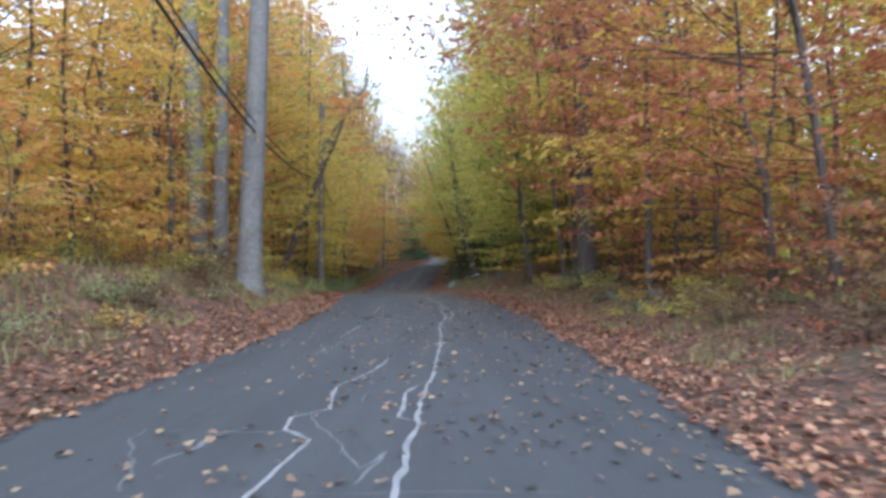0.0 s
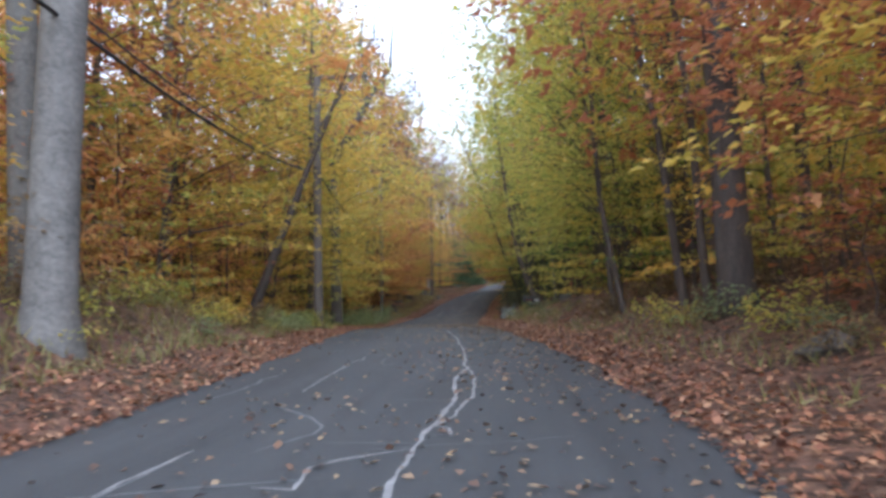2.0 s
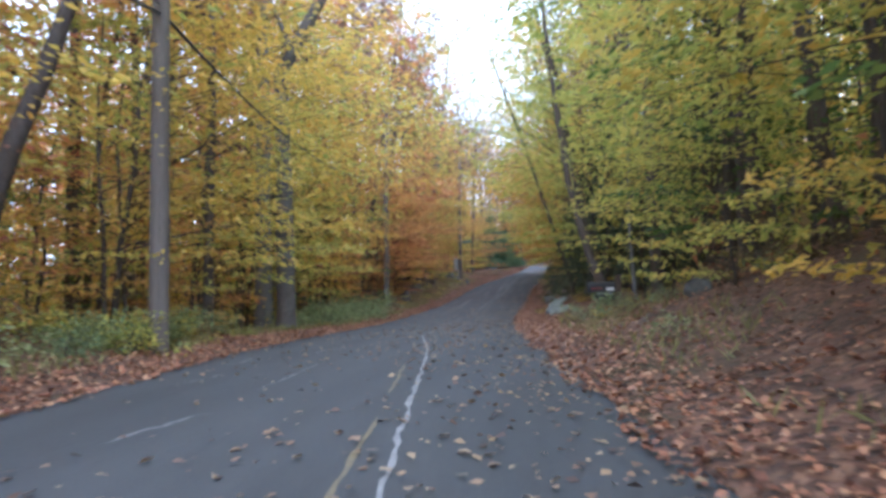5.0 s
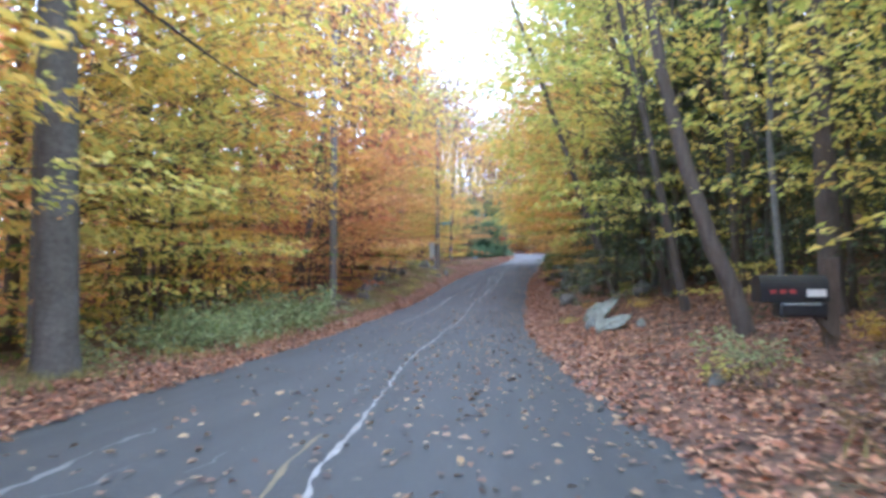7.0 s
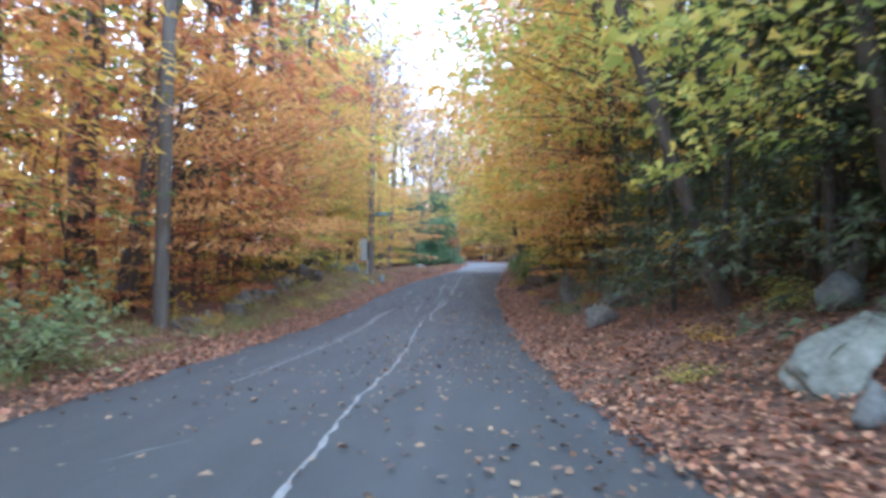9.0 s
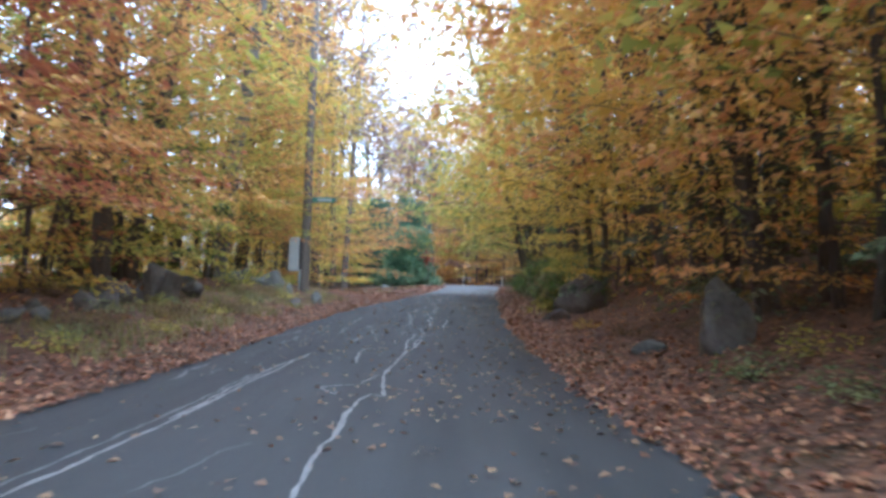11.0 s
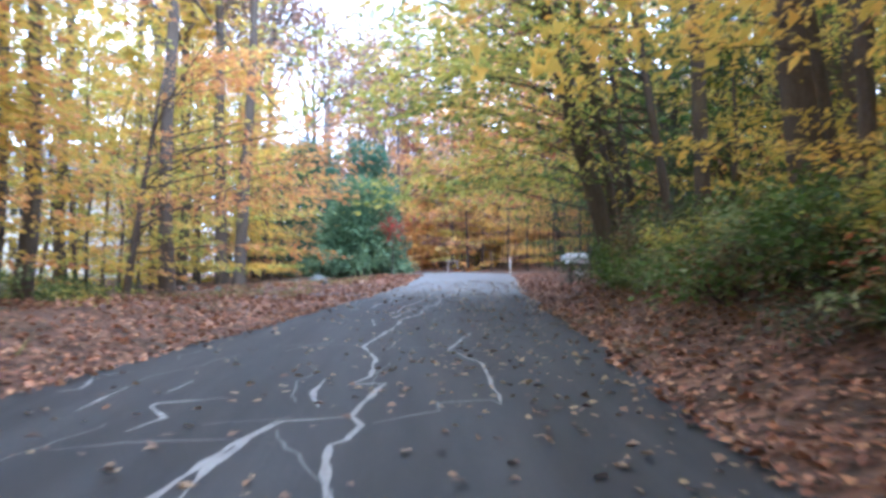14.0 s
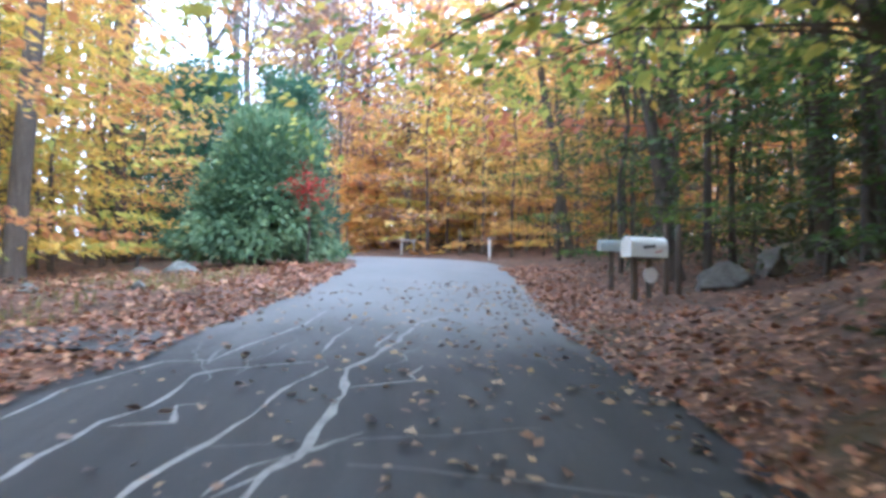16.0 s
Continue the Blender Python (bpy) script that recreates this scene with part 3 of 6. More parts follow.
def spray(pts, length, per, g, leaf, flat, fan=0.42, hang=0.10):
    """Leaves on the side shoots of one bough, in a flat layer."""
    P = np.array([tuple(p) for p in pts])
    n = len(pts) - 1
    s = g.uniform(0.16, 1.0, per) ** 0.8
    idx = np.clip(s * n, 0, n - 0.001)
    i0 = idx.astype(int)
    fr = (idx - i0)[:, None]
    along = P[i0] * (1 - fr) + P[i0 + 1] * fr
    d = P[i0 + 1] - P[i0]
    d[:, 2] *= 0.3
    d /= np.linalg.norm(d, axis=1, keepdims=True) + 1e-9
    lat = np.stack([-d[:, 1], d[:, 0], 0 * d[:, 0]], 1)
    w = length * fan * np.sin(np.clip(s, 0.12, 1) * 2.6)
    shoot = g.uniform(-1, 1, per)
    off = shoot * w
    # shoots leave the bough at every fifth of it
    step = np.round(s * 5) / 5
    shift = (step - s) * length * 0.55
    q = along + lat * off[:, None] + d * (np.abs(off) * 0.55 + shift)[:, None]
    q[:, 2] += g.normal(0, flat, per) - hang * np.abs(off)
    wv = d * g.uniform(0.3, 1.0, per)[:, None] + lat * (np.sign(off) * g.uniform(0.2, 1.2, per))[:, None] + g.normal(0, 0.25, (per, 3))
    wv[:, 2] -= 0.3
    nv = g.normal(0, 0.38, (per, 3))
    nv[:, 2] += 1.0
    return q, wv, nv, leaf * g.uniform(0.6, 1.3, per)


def tree_meshes(name, height, radius, seed, low, spread, boughs, leaves, leaf, bark, leafmat, lean=(0, 0), lift=0.3, droop=-0.35, flat=0.09, form="round", broad=0.55, bare=0.0, fan=0.42, spine=None, side=None, far=False):
    """Meshes of one tree: a trunk with boughs, and a crown of single leaves in flat layered sprays. side: boughs lean that way."""
    r = random.Random(seed)
    g = np.random.default_rng(seed)
    verts, faces = [], []
    if spine is None:
        n = 9
        spine = []
        for i in range(n + 1):
            u = i / n
            wob = 0.28 * math.sqrt(u) if radius < 0.12 else min(0.12, radius * 0.8) * u
            spine.append(Vector((lean[0] * u * height + r.uniform(-wob, wob), lean[1] * u * height + r.uniform(-wob, wob), -0.4 + u * (height + 0.4))))
    else:
        spine = [Vector(p) for p in spine]
    n = len(spine) - 1
    radii = [radius * (1.3 if i == 0 else 1.0 - 0.8 * (i / n) ** 1.3) for i in range(n + 1)]
    if radius > 0.15:
        foot = spine[0].lerp(spine[1], 0.32)
        tube(verts, faces, [spine[0], foot] + spine[1:], [radius * 1.6, radius * 1.06] + radii[1:], 9)
    else:
        tube(verts, faces, spine[:1] + spine[1::2], radii[:1] + radii[1::2], 6)
    got, bverts, bfaces = [], [], []
    per = max(4, leaves // max(1, boughs))
    for b in range(boughs):
        v = (b + r.random()) / boughs
        u = low + (1 - low) * v
        k = min(n - 1, int(u * n))
        base = spine[k].lerp(spine[k + 1], min(1, u * n - k))
        az = b * 2.4 + r.uniform(-0.6, 0.6)
        if side is not None:
            az = side + r.uniform(-1.0, 1.0)
        length = spread * crown_shape(v, form) * r.uniform(0.6, 1.2)
        pts = limb_path(base, az, length, lift * r.uniform(0.3, 1.5) + 0.35 * v, droop * r.uniform(0.5, 1.6), r)
        rb = max(0.007, min(radius * 0.3, length * 0.0055))
        bends, thin = ([pts[0], pts[1], pts[3], pts[5]], [rb, rb * 0.8, rb * 0.45, rb * 0.1]) if leaf < 0.2 else ([pts[0], pts[3], pts[5]], [rb, rb * 0.5, rb * 0.1])
        tube(bverts, bfaces, bends, thin, 3)
        if r.random() < bare:
            for t in range(3):
                tw = limb_path(pts[2 + t], az + r.uniform(-1.2, 1.2), length * 0.45, 0.6, 0.2, r, 3)
                tube(bverts, bfaces, [tw[0], tw[1], tw[3]], [rb * 0.5, rb * 0.35, rb * 0.1], 3)
            continue
        got.append(spray(pts, length, per, g, leaf, flat, fan))
    trunk = mesh_of(name + "_trunk", verts, faces, bark, True)
    crown = None
    if got:
        crown = leaf_mesh(name + "_crown", *[np.concatenate([q[i] for q in got]) for i in range(4)], leafmat, g, broad, far)
    return trunk, crown, mesh_of(name + "_boughs", bverts, bfaces, bark) if bverts else None


def place_tree(kind, meshes, x, y, turn, scale, label, crown_mat=None, bark=None, group="", tilt=(0, 0), category="tree"):
    z = ground_z(x, y)
    root = empty(kind, pose(x, y, z, tilt[0], tilt[1], 0) @ pose(0, 0, 0, 0, 0, turn) @ Matrix.Scale(scale, 4), label, category, group)
    for nm, me, mat in (("trunk", meshes[0], bark), ("crown", meshes[1], crown_mat), ("branchwork", meshes[2], bark)):
        if me is None:
            continue
        ob = part(nm, me, root)
        if nm != "trunk":
            ob["kind"] = "stuff"
        if mat:
            ob.material_slots[0].link = "OBJECT"
            ob.material_slots[0].material = mat
    return root


# height, trunk radius, lowest bough, reach, boughs, leaves, leaf length
UNDER = [tree_meshes("under%d" % i, h, rad, 20 + i, lo, sp, nb, nl, lf, BARK_DARK, GOLD, lift=0.16, droop=-0.28, flat=0.045, form="wide", fan=0.46)
         for i, (h, rad, lo, sp, nb, nl, lf) in enumerate(((6.5, 0.06, 0.10, 3.0, 22, 2400, 0.155), (8.5, 0.075, 0.08, 3.4, 27, 2900, 0.16), (4.5, 0.04, 0.08, 2.4, 17, 1700, 0.14), (10.0, 0.085, 0.07, 3.7, 30, 3100, 0.17)))]
INNER = [tree_meshes("inner%d" % i, h, rad, 30 + i, lo, 3.9, nb, nl, lf, BARK_BROWN, GOLD, lift=0.2, droop=-0.25, flat=0.06, form="wide", fan=0.5, broad=0.65, far=True)
         for i, (h, rad, lo, nb, nl, lf) in enumerate(((9, 0.07, 0.05, 28, 2200, 0.25), (12, 0.09, 0.05, 32, 2500, 0.27), (7, 0.06, 0.05, 24, 1900, 0.23)))]
TALLS = [tree_meshes("tall%d" % i, h, rad, 60 + i, lo, sp, nb, nl, lf, BARK_BROWN, GOLD, lift=0.5, droop=-0.15, flat=0.12, bare=0.2, broad=0.65, far=True)
         for i, (h, rad, lo, sp, nb, nl, lf) in enumerate(((22, 0.22, 0.24, 5.6, 46, 3600, 0.34), (25, 0.26, 0.26, 6.0, 48, 3900, 0.35), (18, 0.17, 0.18, 5.0, 44, 3400, 0.32)))]
CONIFERS = [tree_meshes("conifer%d" % i, h, rad, 80 + i, 0.06, sp, 44, nl, 0.24, BARK_DARK, DARKGREEN, lift=0.1, droop=-0.5, flat=0.1, form="cone", broad=0.3, fan=0.3)
            for i, (h, rad, sp, nl) in enumerate(((11, 0.14, 3.4, 3400), (8, 0.1, 3.0, 2900)))]
OVERHANG = [tree_meshes("overhang%d" % i, h, 0.1, 100 + i, 0.22, 5.4, nb, nl, 0.16, BARK_DARK, GOLD, lift=0.25, droop=-0.35, flat=0.04, side=math.pi, lean=(-0.1, 0.0), fan=0.46) for i, (h, nb, nl) in enumerate(((8, 24, 4200), (11, 28, 5000)))]
OVERHANG.append(tree_meshes("overhang2", 11, 0.11, 102, 0.25, 7.2, 30, 4600, 0.2, BARK_BROWN, GOLD, lift=0.3, droop=-0.35, flat=0.06, side=math.pi, lean=(-0.1, 0.0), fan=0.46, broad=0.65, far=True))
TONES = {"g": (GOLD, "golden yellow"), "o": (ORANGE, "orange"), "r": (RUST, "rusty red-brown"), "l": (LIME, "yellow-green"), "d": (DARKGREEN, "dark green"), "n": (GREEN, "green"), "m": (MISTY, "thin brown-mauve")}


def bare_meshes(name, height, radius, seed, leaves):
    """A tall tree that has lost most of its leaves: limbs, branches and fine twigs."""
    r = random.Random(seed)
    g = np.random.default_rng(seed)
    verts, faces, bverts, bfaces, at = [], [], [], [], []
    fork = height * r.uniform(0.42, 0.55)
    spine = [Vector((r.uniform(-0.12, 0.12), r.uniform(-0.12, 0.12), -0.4 + (fork + 0.4) * i / 4)) for i in range(5)]
    tube(verts, faces, spine, [radius * 1.35, radius, radius * 0.9, radius * 0.82, radius * 0.75], 9)
    for b in range(5):
        az = b * 2 * math.pi / 5 + r.uniform(-0.5, 0.5)
        limb = limb_path(spine[-1] - Vector((0, 0, 0.4 * b)), az, (height - fork) * r.uniform(0.75, 1.1), r.uniform(0.75, 1.3), 0.15, r, 6)
        tube(bverts, bfaces, limb, [radius * q for q in (0.5, 0.4, 0.32, 0.24, 0.16, 0.1, 0.04)], 5)
        for k in range(9):
            p = limb[1 + k % 5].lerp(limb[2 + k % 5], r.random())
            ln = (height - fork) * r.uniform(0.2, 0.42)
            br = limb_path(p, az + r.uniform(-1.8, 1.8), ln, r.uniform(0.1, 0.9), 0.3, r, 4)
            tube(bverts, bfaces, [br[0], br[2], br[4]], [radius * 0.14, radius * 0.09, radius * 0.03], 3)
            for t in range(4):
                q = br[1 + t % 3].lerp(br[2 + t % 3], r.random())
                tw = limb_path(q, az + r.uniform(-2.2, 2.2), ln * 0.5, r.uniform(-0.1, 0.9), 0.2, r, 2)
                tube(bverts, bfaces, [tw[0], tw[2]], [0.026, 0.008], 3)
                at.append(tuple(tw[2]))
                at.append(tuple(tw[1]))
    crown = None
    if leaves:
        at = np.repeat(np.array(at), max(1, leaves // len(at)), 0)
        at = at + g.normal(0, 0.3, at.shape)
        n = len(at)
        crown = leaf_mesh(name + "_crown", at, g.normal(0, 1, (n, 3)), g.normal(0, 0.5, (n, 3)) + (0, 0, 1), g.uniform(0.15, 0.34, n), MISTY, g, 0.7, True)
    return mesh_of(name + "_trunk", verts, faces, BARK_BROWN, True), crown, mesh_of(name + "_boughs", bverts, bfaces, BARK_BROWN)


BARES = [bare_meshes("bare%d" % i, h, rad, 150 + i, nl) for i, (h, rad, nl) in enumerate(((21, 0.2, 1450), (24, 0.24, 1000), (18, 0.16, 2000)))]


def tone_for(side, y, k):
    """The mix of leaf colours along the road."""
    if side < 0:
        mixes = ((12, "googo"), (22, "ogrogo"), (36, "oogrgol"), (50, "gorlogr"), (58, "gorng"), (72, "glnlg"), (92, "orroogor"), (98, "orlglo"), (106, "lgnglo"), (114, "goglol"), (138, "lgloglg"), (400, "orlogm"))
    else:
        mixes = ((14, "rrgro"), (26, "rrogrl"), (32, "glogl"), (50, "lllgn"), (58, "lglng"), (78, "ddddl"), (92, "lgoglo"), (112, "ggggo"), (117, "gnlgl"), (140, "nddndl"), (400, "orogmo"))
    for end, tones in mixes:
        if y < end:
            return tones[int(k * len(tones)) % len(tones)]


def clear(side, y, d):
    """Where no tree grows: lawns, the drive, the mailboxes, in front of known trunks."""
    if side < 0:
        return (111 < y < 147 and d < 8.0) or (50 < y < 70 and d < 5.0) or (y < 30 and d < 4.6) or (108 <= y < 112 and d < 4.4) or (70 <= y < 79.5 and d < 5.8) or (79.5 <= y < 94 and d < 3.3) or (94 <= y < 108 and d < 4.9) or (30 <= y < 50 and d < 3.4)
    return (120 < y < 136 and d < 6.0) or (y < 30 and d < 4.0) or (50 < y < 70 and d < 5.4) or (46 <= y <= 50 and d < 4.2) or (92 < y < 100 and d < 4.2) or (100 <= y < 122 and d < 3.0)


def spot(side, y, d):
    edge = float(left_edge(min(y, 146)) if side < 0 else right_edge(min(y, 146)))
    return edge + side * d


def plant_woods():
    r = random.Random(5)
    for side in (-1, 1):
        for row, (d0, step) in enumerate(((3.9, 3.1), (6.4, 3.4), (9.8, 3.9), (14.0, 5.2))):
            y = 4 + row
            while y < 160:
                d = d0 + r.uniform(-0.9, 1.2)
                x = spot(side, y, d)
                k, tk, turn, size = r.random(), r.random(), r.uniform(0, 360), r.uniform(0.8, 1.12)
                if not clear(side, y, d) and not (side < 0 and y > 141 and x > -12.5):
                    mat, word = TONES[tone_for(side, y, tk)]
                    me = UNDER[int(k * 4)] if row < 2 else INNER[int(k * 3)]
                    if mat is DARKGREEN:
                        me = CONIFERS[int(k * 2)]
                    place_tree("understorey_tree", me, x, y, turn, size * (0.85 if row == 0 else 1.0), "slender forest tree with layered %s autumn leaves" % word if mat is not DARKGREEN else "dark green hemlock with drooping boughs in the woods", mat,
                               group="roadside trees", tilt=(r.uniform(-4, 4), r.uniform(-4, 4)))
                y += step * r.uniform(0.75, 1.25)
    for side in (-1, 1):
        for row, (d0, step) in enumerate(((6.2, 9.5), (11.5, 9))):
            y = 30 + 3 * row
            while y < 190:
                d = d0 + r.uniform(-1.4, 2.0)
                x = spot(side, y, d)
                tone = tone_for(side, y, r.random())
                mat, word = TONES["l" if tone in "dn" else tone]
                k, turn, size, bk = r.random(), r.uniform(0, 360), r.uniform(0.85, 1.1), r.random()
                if not clear(side, y, d) and not (side < 0 and (y > 136 or 50 < y < 72 and d < 8.5)):
                    place_tree("forest_tree", TALLS[int(k * 3)], x, y, turn, size, "tall forest tree with %s autumn leaves" % word, mat,
                               bark=(BARK_DARK, BARK_BROWN, BARK_GREY)[int(bk * 2.6)], group="forest trees", tilt=(r.uniform(-2, 2), r.uniform(-2, 2)))
                y += step * r.uniform(0.75, 1.25)
    # the woods that close the view past the brow
    for i in range(34):
        x, y = r.uniform(-14, 24), r.uniform(157, 190)
        me = (UNDER[1], INNER[0], TALLS[2], INNER[1], TALLS[0])[i % 5]
        if i < 12:
            y = r.uniform(151, 158)
            x = 1.2 + (i % 9) * 1.2
            me = (UNDER[1], UNDER[3], INNER[2], UNDER[0])[i % 4]
        mat, word = TONES["olmgogm"[i % 7]]
        place_tree("forest_tree", me, x, y, r.uniform(0, 360), r.uniform(0.85, 1.15), "forest tree with %s autumn leaves past the brow" % word, mat, group="trees past the brow")
    # trees that stand nearly bare against the sky
    for i in range(20):
        x, y = r.uniform(-20, 9), r.uniform(168, 200)
        place_tree("bare_tree", BARES[i % 3], x, y, r.uniform(0, 360), r.uniform(0.65, 0.9), "tall grey-brown tree with bare twigs and few leaves", group="bare trees")
    for x, y, k in ((-12.8, 92.5, 0), (-13.6, 99.0, 1), (-12.4, 114.0, 2), (-13.2, 120.5, 0), (-14.4, 127.0, 2), (-15.0, 138.0, 0), (-13.4, 150.0, 1), (-16.5, 157.0, 0), (7.2, 128.0, 2), (7.6, 137.5, 0), (6.4, 146.0, 1), (6.9, 152.0, 2),
                    (7.4, 46.0, 0), (6.6, 56.0, 1), (8.2, 38.0, 2), (-15.0, 62.0, 1), (-13.8, 77.5, 0), (-14.6, 84.5, 2), (5.2, 88.0, 0), (6.0, 97.0, 1), (-14.4, 55.0, 2), (6.9, 58.5, 1), (6.0, 67.5, 0), (5.0, 75.5, 1), (4.4, 83.0, 2), (5.4, 49.0, 1), (-11.2, 118.0, 2), (-10.8, 126.5, 0), (-10.2, 141.0, 2), (-11.8, 146.0, 0), (-9.6, 151.5, 2), (-8.8, 158.0, 0), (-12.2, 133.0, 2), (-14.0, 109.0, 0), (-5.0, 166.0, 2), (-7.0, 172.0, 2), (-3.0, 172.0, 0)):
        place_tree("bare_tree", BARES[k], x, y, x * 63, 1.15, "tall grey-brown tree with bare twigs and few leaves", group="bare trees")


plant_woods()


def deep_woods():
    """The open woods behind the first rows: crowns in flat layers, too many to count, and their stems."""
    r = random.Random(14)
    g = np.random.default_rng(3)
    beds = {}
    verts, faces = [], []
    for side in (-1, 1):
        for row, (d0, step) in enumerate(((19, 3.4), (25, 3.6), (33, 4.2), (43, 5.0))):
            y = -10 + row
            while y < 205:
                d = d0 + r.uniform(-2.5, 2.5)
                x = spot(side, y, d)
                y += step * r.uniform(0.7, 1.3)
                if side < 0 and y > 126 and (x > (-31 if 130 < y < 152 else -18) or y > 166) or y > 172:
                    continue
                z = ground_z(x, min(y, 150))
                tone = tone_for(side, y, r.random())
                tone = "l" if tone in "dn" else tone
                top = r.uniform(13, 20) + (0, 1, 4, 7)[row] - (5 if side < 0 and y > 126 else 0)
                tube(verts, faces, [(x, y, z - 0.3), (x + r.uniform(-0.4, 0.4), y, z + top * 0.5), (x + r.uniform(-0.6, 0.6), y, z + top)], [r.uniform(0.1, 0.24), 0.1, 0.03], 5)
                n_layers = 26
                for k in range(n_layers):
                    v = (k + r.random()) / n_layers
                    a, reach = r.uniform(0, 6.28), 3.0 * (1 - 0.45 * v) * math.sqrt(r.random())
                    disc = 1.2 + 1.0 * (1 - v) * r.uniform(0.5, 1)
                    m = 24
                    q = g.uniform(-1, 1, (m, 3)) * (disc, disc, 0.16) + (x + math.cos(a) * reach, y + math.sin(a) * reach, z + 0.6 + (top - 0.6) * v ** 1.15)
                    beds.setdefault((side, tone), []).append(q)
    # past the brow the road bends away in front of low, full crowns
    for i in range(30):
        x, y = r.uniform(-3.5, 17), r.uniform(158, 172) if i % 2 else r.uniform(153, 160)
        if x < 1.5:
            y = max(y, 160)
        z, top = ground_z(x, 150), r.uniform(6, 13)
        for k in range(20):
            v = (k + r.random()) / 20
            a, reach = r.uniform(0, 6.28), 2.2 * (1 - 0.5 * v) * math.sqrt(r.random())
            beds.setdefault((1, "olmgom"[i % 6]), []).append(g.uniform(-1, 1, (30, 3)) * (1.3, 1.3, 0.22) + (x + math.cos(a) * reach, y + math.sin(a) * reach, z + 0.4 + (top - 0.4) * v))
    for (side, tone), got in beds.items():
        at = np.concatenate(got)
        n = len(at)
        up = g.normal(0, 0.35, (n, 3)) + (0, 0, 1)
        mat, word = TONES[tone]
        ob = new("far_woods", leaf_mesh("far_woods", at, g.normal(0, 1, (n, 3)) * (1, 1, 0.25), up, g.uniform(0.4, 0.75, n), mat, g, 0.7, True))
        tagged(ob, "distant %s foliage of the deep autumn woods" % word, "woods", kind="stuff")
    ob = new("far_stems", mesh_of("far_stems", verts, faces, BARK_BROWN, True))
    tagged(ob, "brown stems standing deep in the woods", "woods", kind="stuff")
    # the last wall of woods all round
    for side, mat, word in ((-1, ORANGE, "orange"), (-1, GOLD, "golden"), (1, RUST, "rusty"), (1, GOLD, "golden"), (-1, MISTY, "brown-mauve"), (1, MISTY, "brown-mauve")):
        n = 5000
        y = g.uniform(-60, 260, n)
        d = g.uniform(54, 66, n)
        z = (0 if side < 0 else 6) + 22 * g.uniform(0, 1, n)
        ob = new("far_woods", leaf_mesh("far_woods", np.stack([side * d - 3, y, z], 1), g.normal(0, 1, (n, 3)), g.normal(0, 0.8, (n, 3)) + (0, 0, 1), g.uniform(1.0, 2.0, n), mat, g, 0.7, True))
        tagged(ob, "far wall of %s autumn woods" % word, "woods", kind="stuff")
    n = 5000
    at = np.stack([g.uniform(-4.5, 14, n), g.uniform(157.5, 180, n), 5.2 + 3.6 * g.uniform(0, 1, n) ** 1.4], 1)
    at = at[[p[0] > -3.2 or p[1] > 161 for p in at]]
    n = len(at)
    ob = new("forest_undergrowth", leaf_mesh("forest_undergrowth", at, g.normal(0, 1, (n, 3)), g.normal(0, 0.6, (n, 3)) + (0, 0, 1), g.uniform(0.2, 0.4, n), ORANGE, g))
    tagged(ob, "low orange undergrowth past the brow of the road", "undergrowth", kind="stuff")
    for side, mat, word in ((-1, DULL, "brown"), (-1, GOLD, "golden"), (-1, LIME, "yellow-green"), (1, DULL, "brown"), (1, RUST, "rusty"), (1, LIME, "yellow-green")):
        n = 15000
        y = g.uniform(0, 170, n)
        d = g.uniform(3.2, 24, n)
        x = np.array([spot(side, v, w) for v, w in zip(y, d)])
        z = np.array([ground_z(float(px), float(min(py, 150))) for px, py in zip(x, y)]) + 0.05 + 2.2 * g.uniform(0, 1, n) ** 1.5
        keep = np.array([noise.noise((u * 0.45, v * 0.45, 9.0 + side)) > -0.05 and not (side < 0 and 111 < v < 147 and u > -13) and not (side > 0 and 50 < v < 92 and u < 7) and not (side > 0 and 120 < v < 135 and u < 8) for u, v in zip(x, y)])
        at = np.stack([x, y, z], 1)[keep]
        n = len(at)
        ob = new("forest_undergrowth", leaf_mesh("forest_undergrowth", at, g.normal(0, 1, (n, 3)), g.normal(0, 0.6, (n, 3)) + (0, 0, 1), g.uniform(0.1, 0.26, n), mat, g, 0.7, True))
        tagged(ob, "low %s undergrowth deep between the forest trunks" % word, "undergrowth", kind="stuff")
    for mat, word, x0, x1 in ((ORANGE, "orange", -6, 50), (GOLD, "golden", -6, 50), (RUST, "rusty", -4, 50), (MISTY, "thin brown-mauve", -45, 50), (MISTY, "thin brown-mauve", -14, 16)):
        n = 14000 if mat is MISTY else 5200
        at = np.stack([g.uniform(x0, x1, n), g.uniform(186, 215, n), 5.5 + (13 if mat is MISTY else 15) * g.uniform(0, 1, n) ** (1.1 if mat is MISTY else 1.4)], 1)
        ob = new("far_woods", leaf_mesh("far_woods", at, g.normal(0, 1, (n, 3)), g.normal(0, 0.6, (n, 3)) + (0, 0, 1), g.uniform(0.4, 0.9, n), mat, g, 0.7, True))
        tagged(ob, "distant %s foliage of the autumn woods past the road" % word, "woods", kind="stuff")


deep_woods()


def trunk_tree(kind, x, y, height, radius, seed, bark, mat, label, lean=(0, 0), low=0.45, spread=4.5, boughs=22, leaves=2200, leaf=0.25, bare=0.2, **more):
    me = tree_meshes(kind, height, radius, seed, low, spread, boughs, leaves, leaf, bark, mat, lean=lean, lift=0.5, droop=-0.1, flat=0.1, bare=bare, **more)
    return place_tree(kind, me, x, y, 0, 1, label)


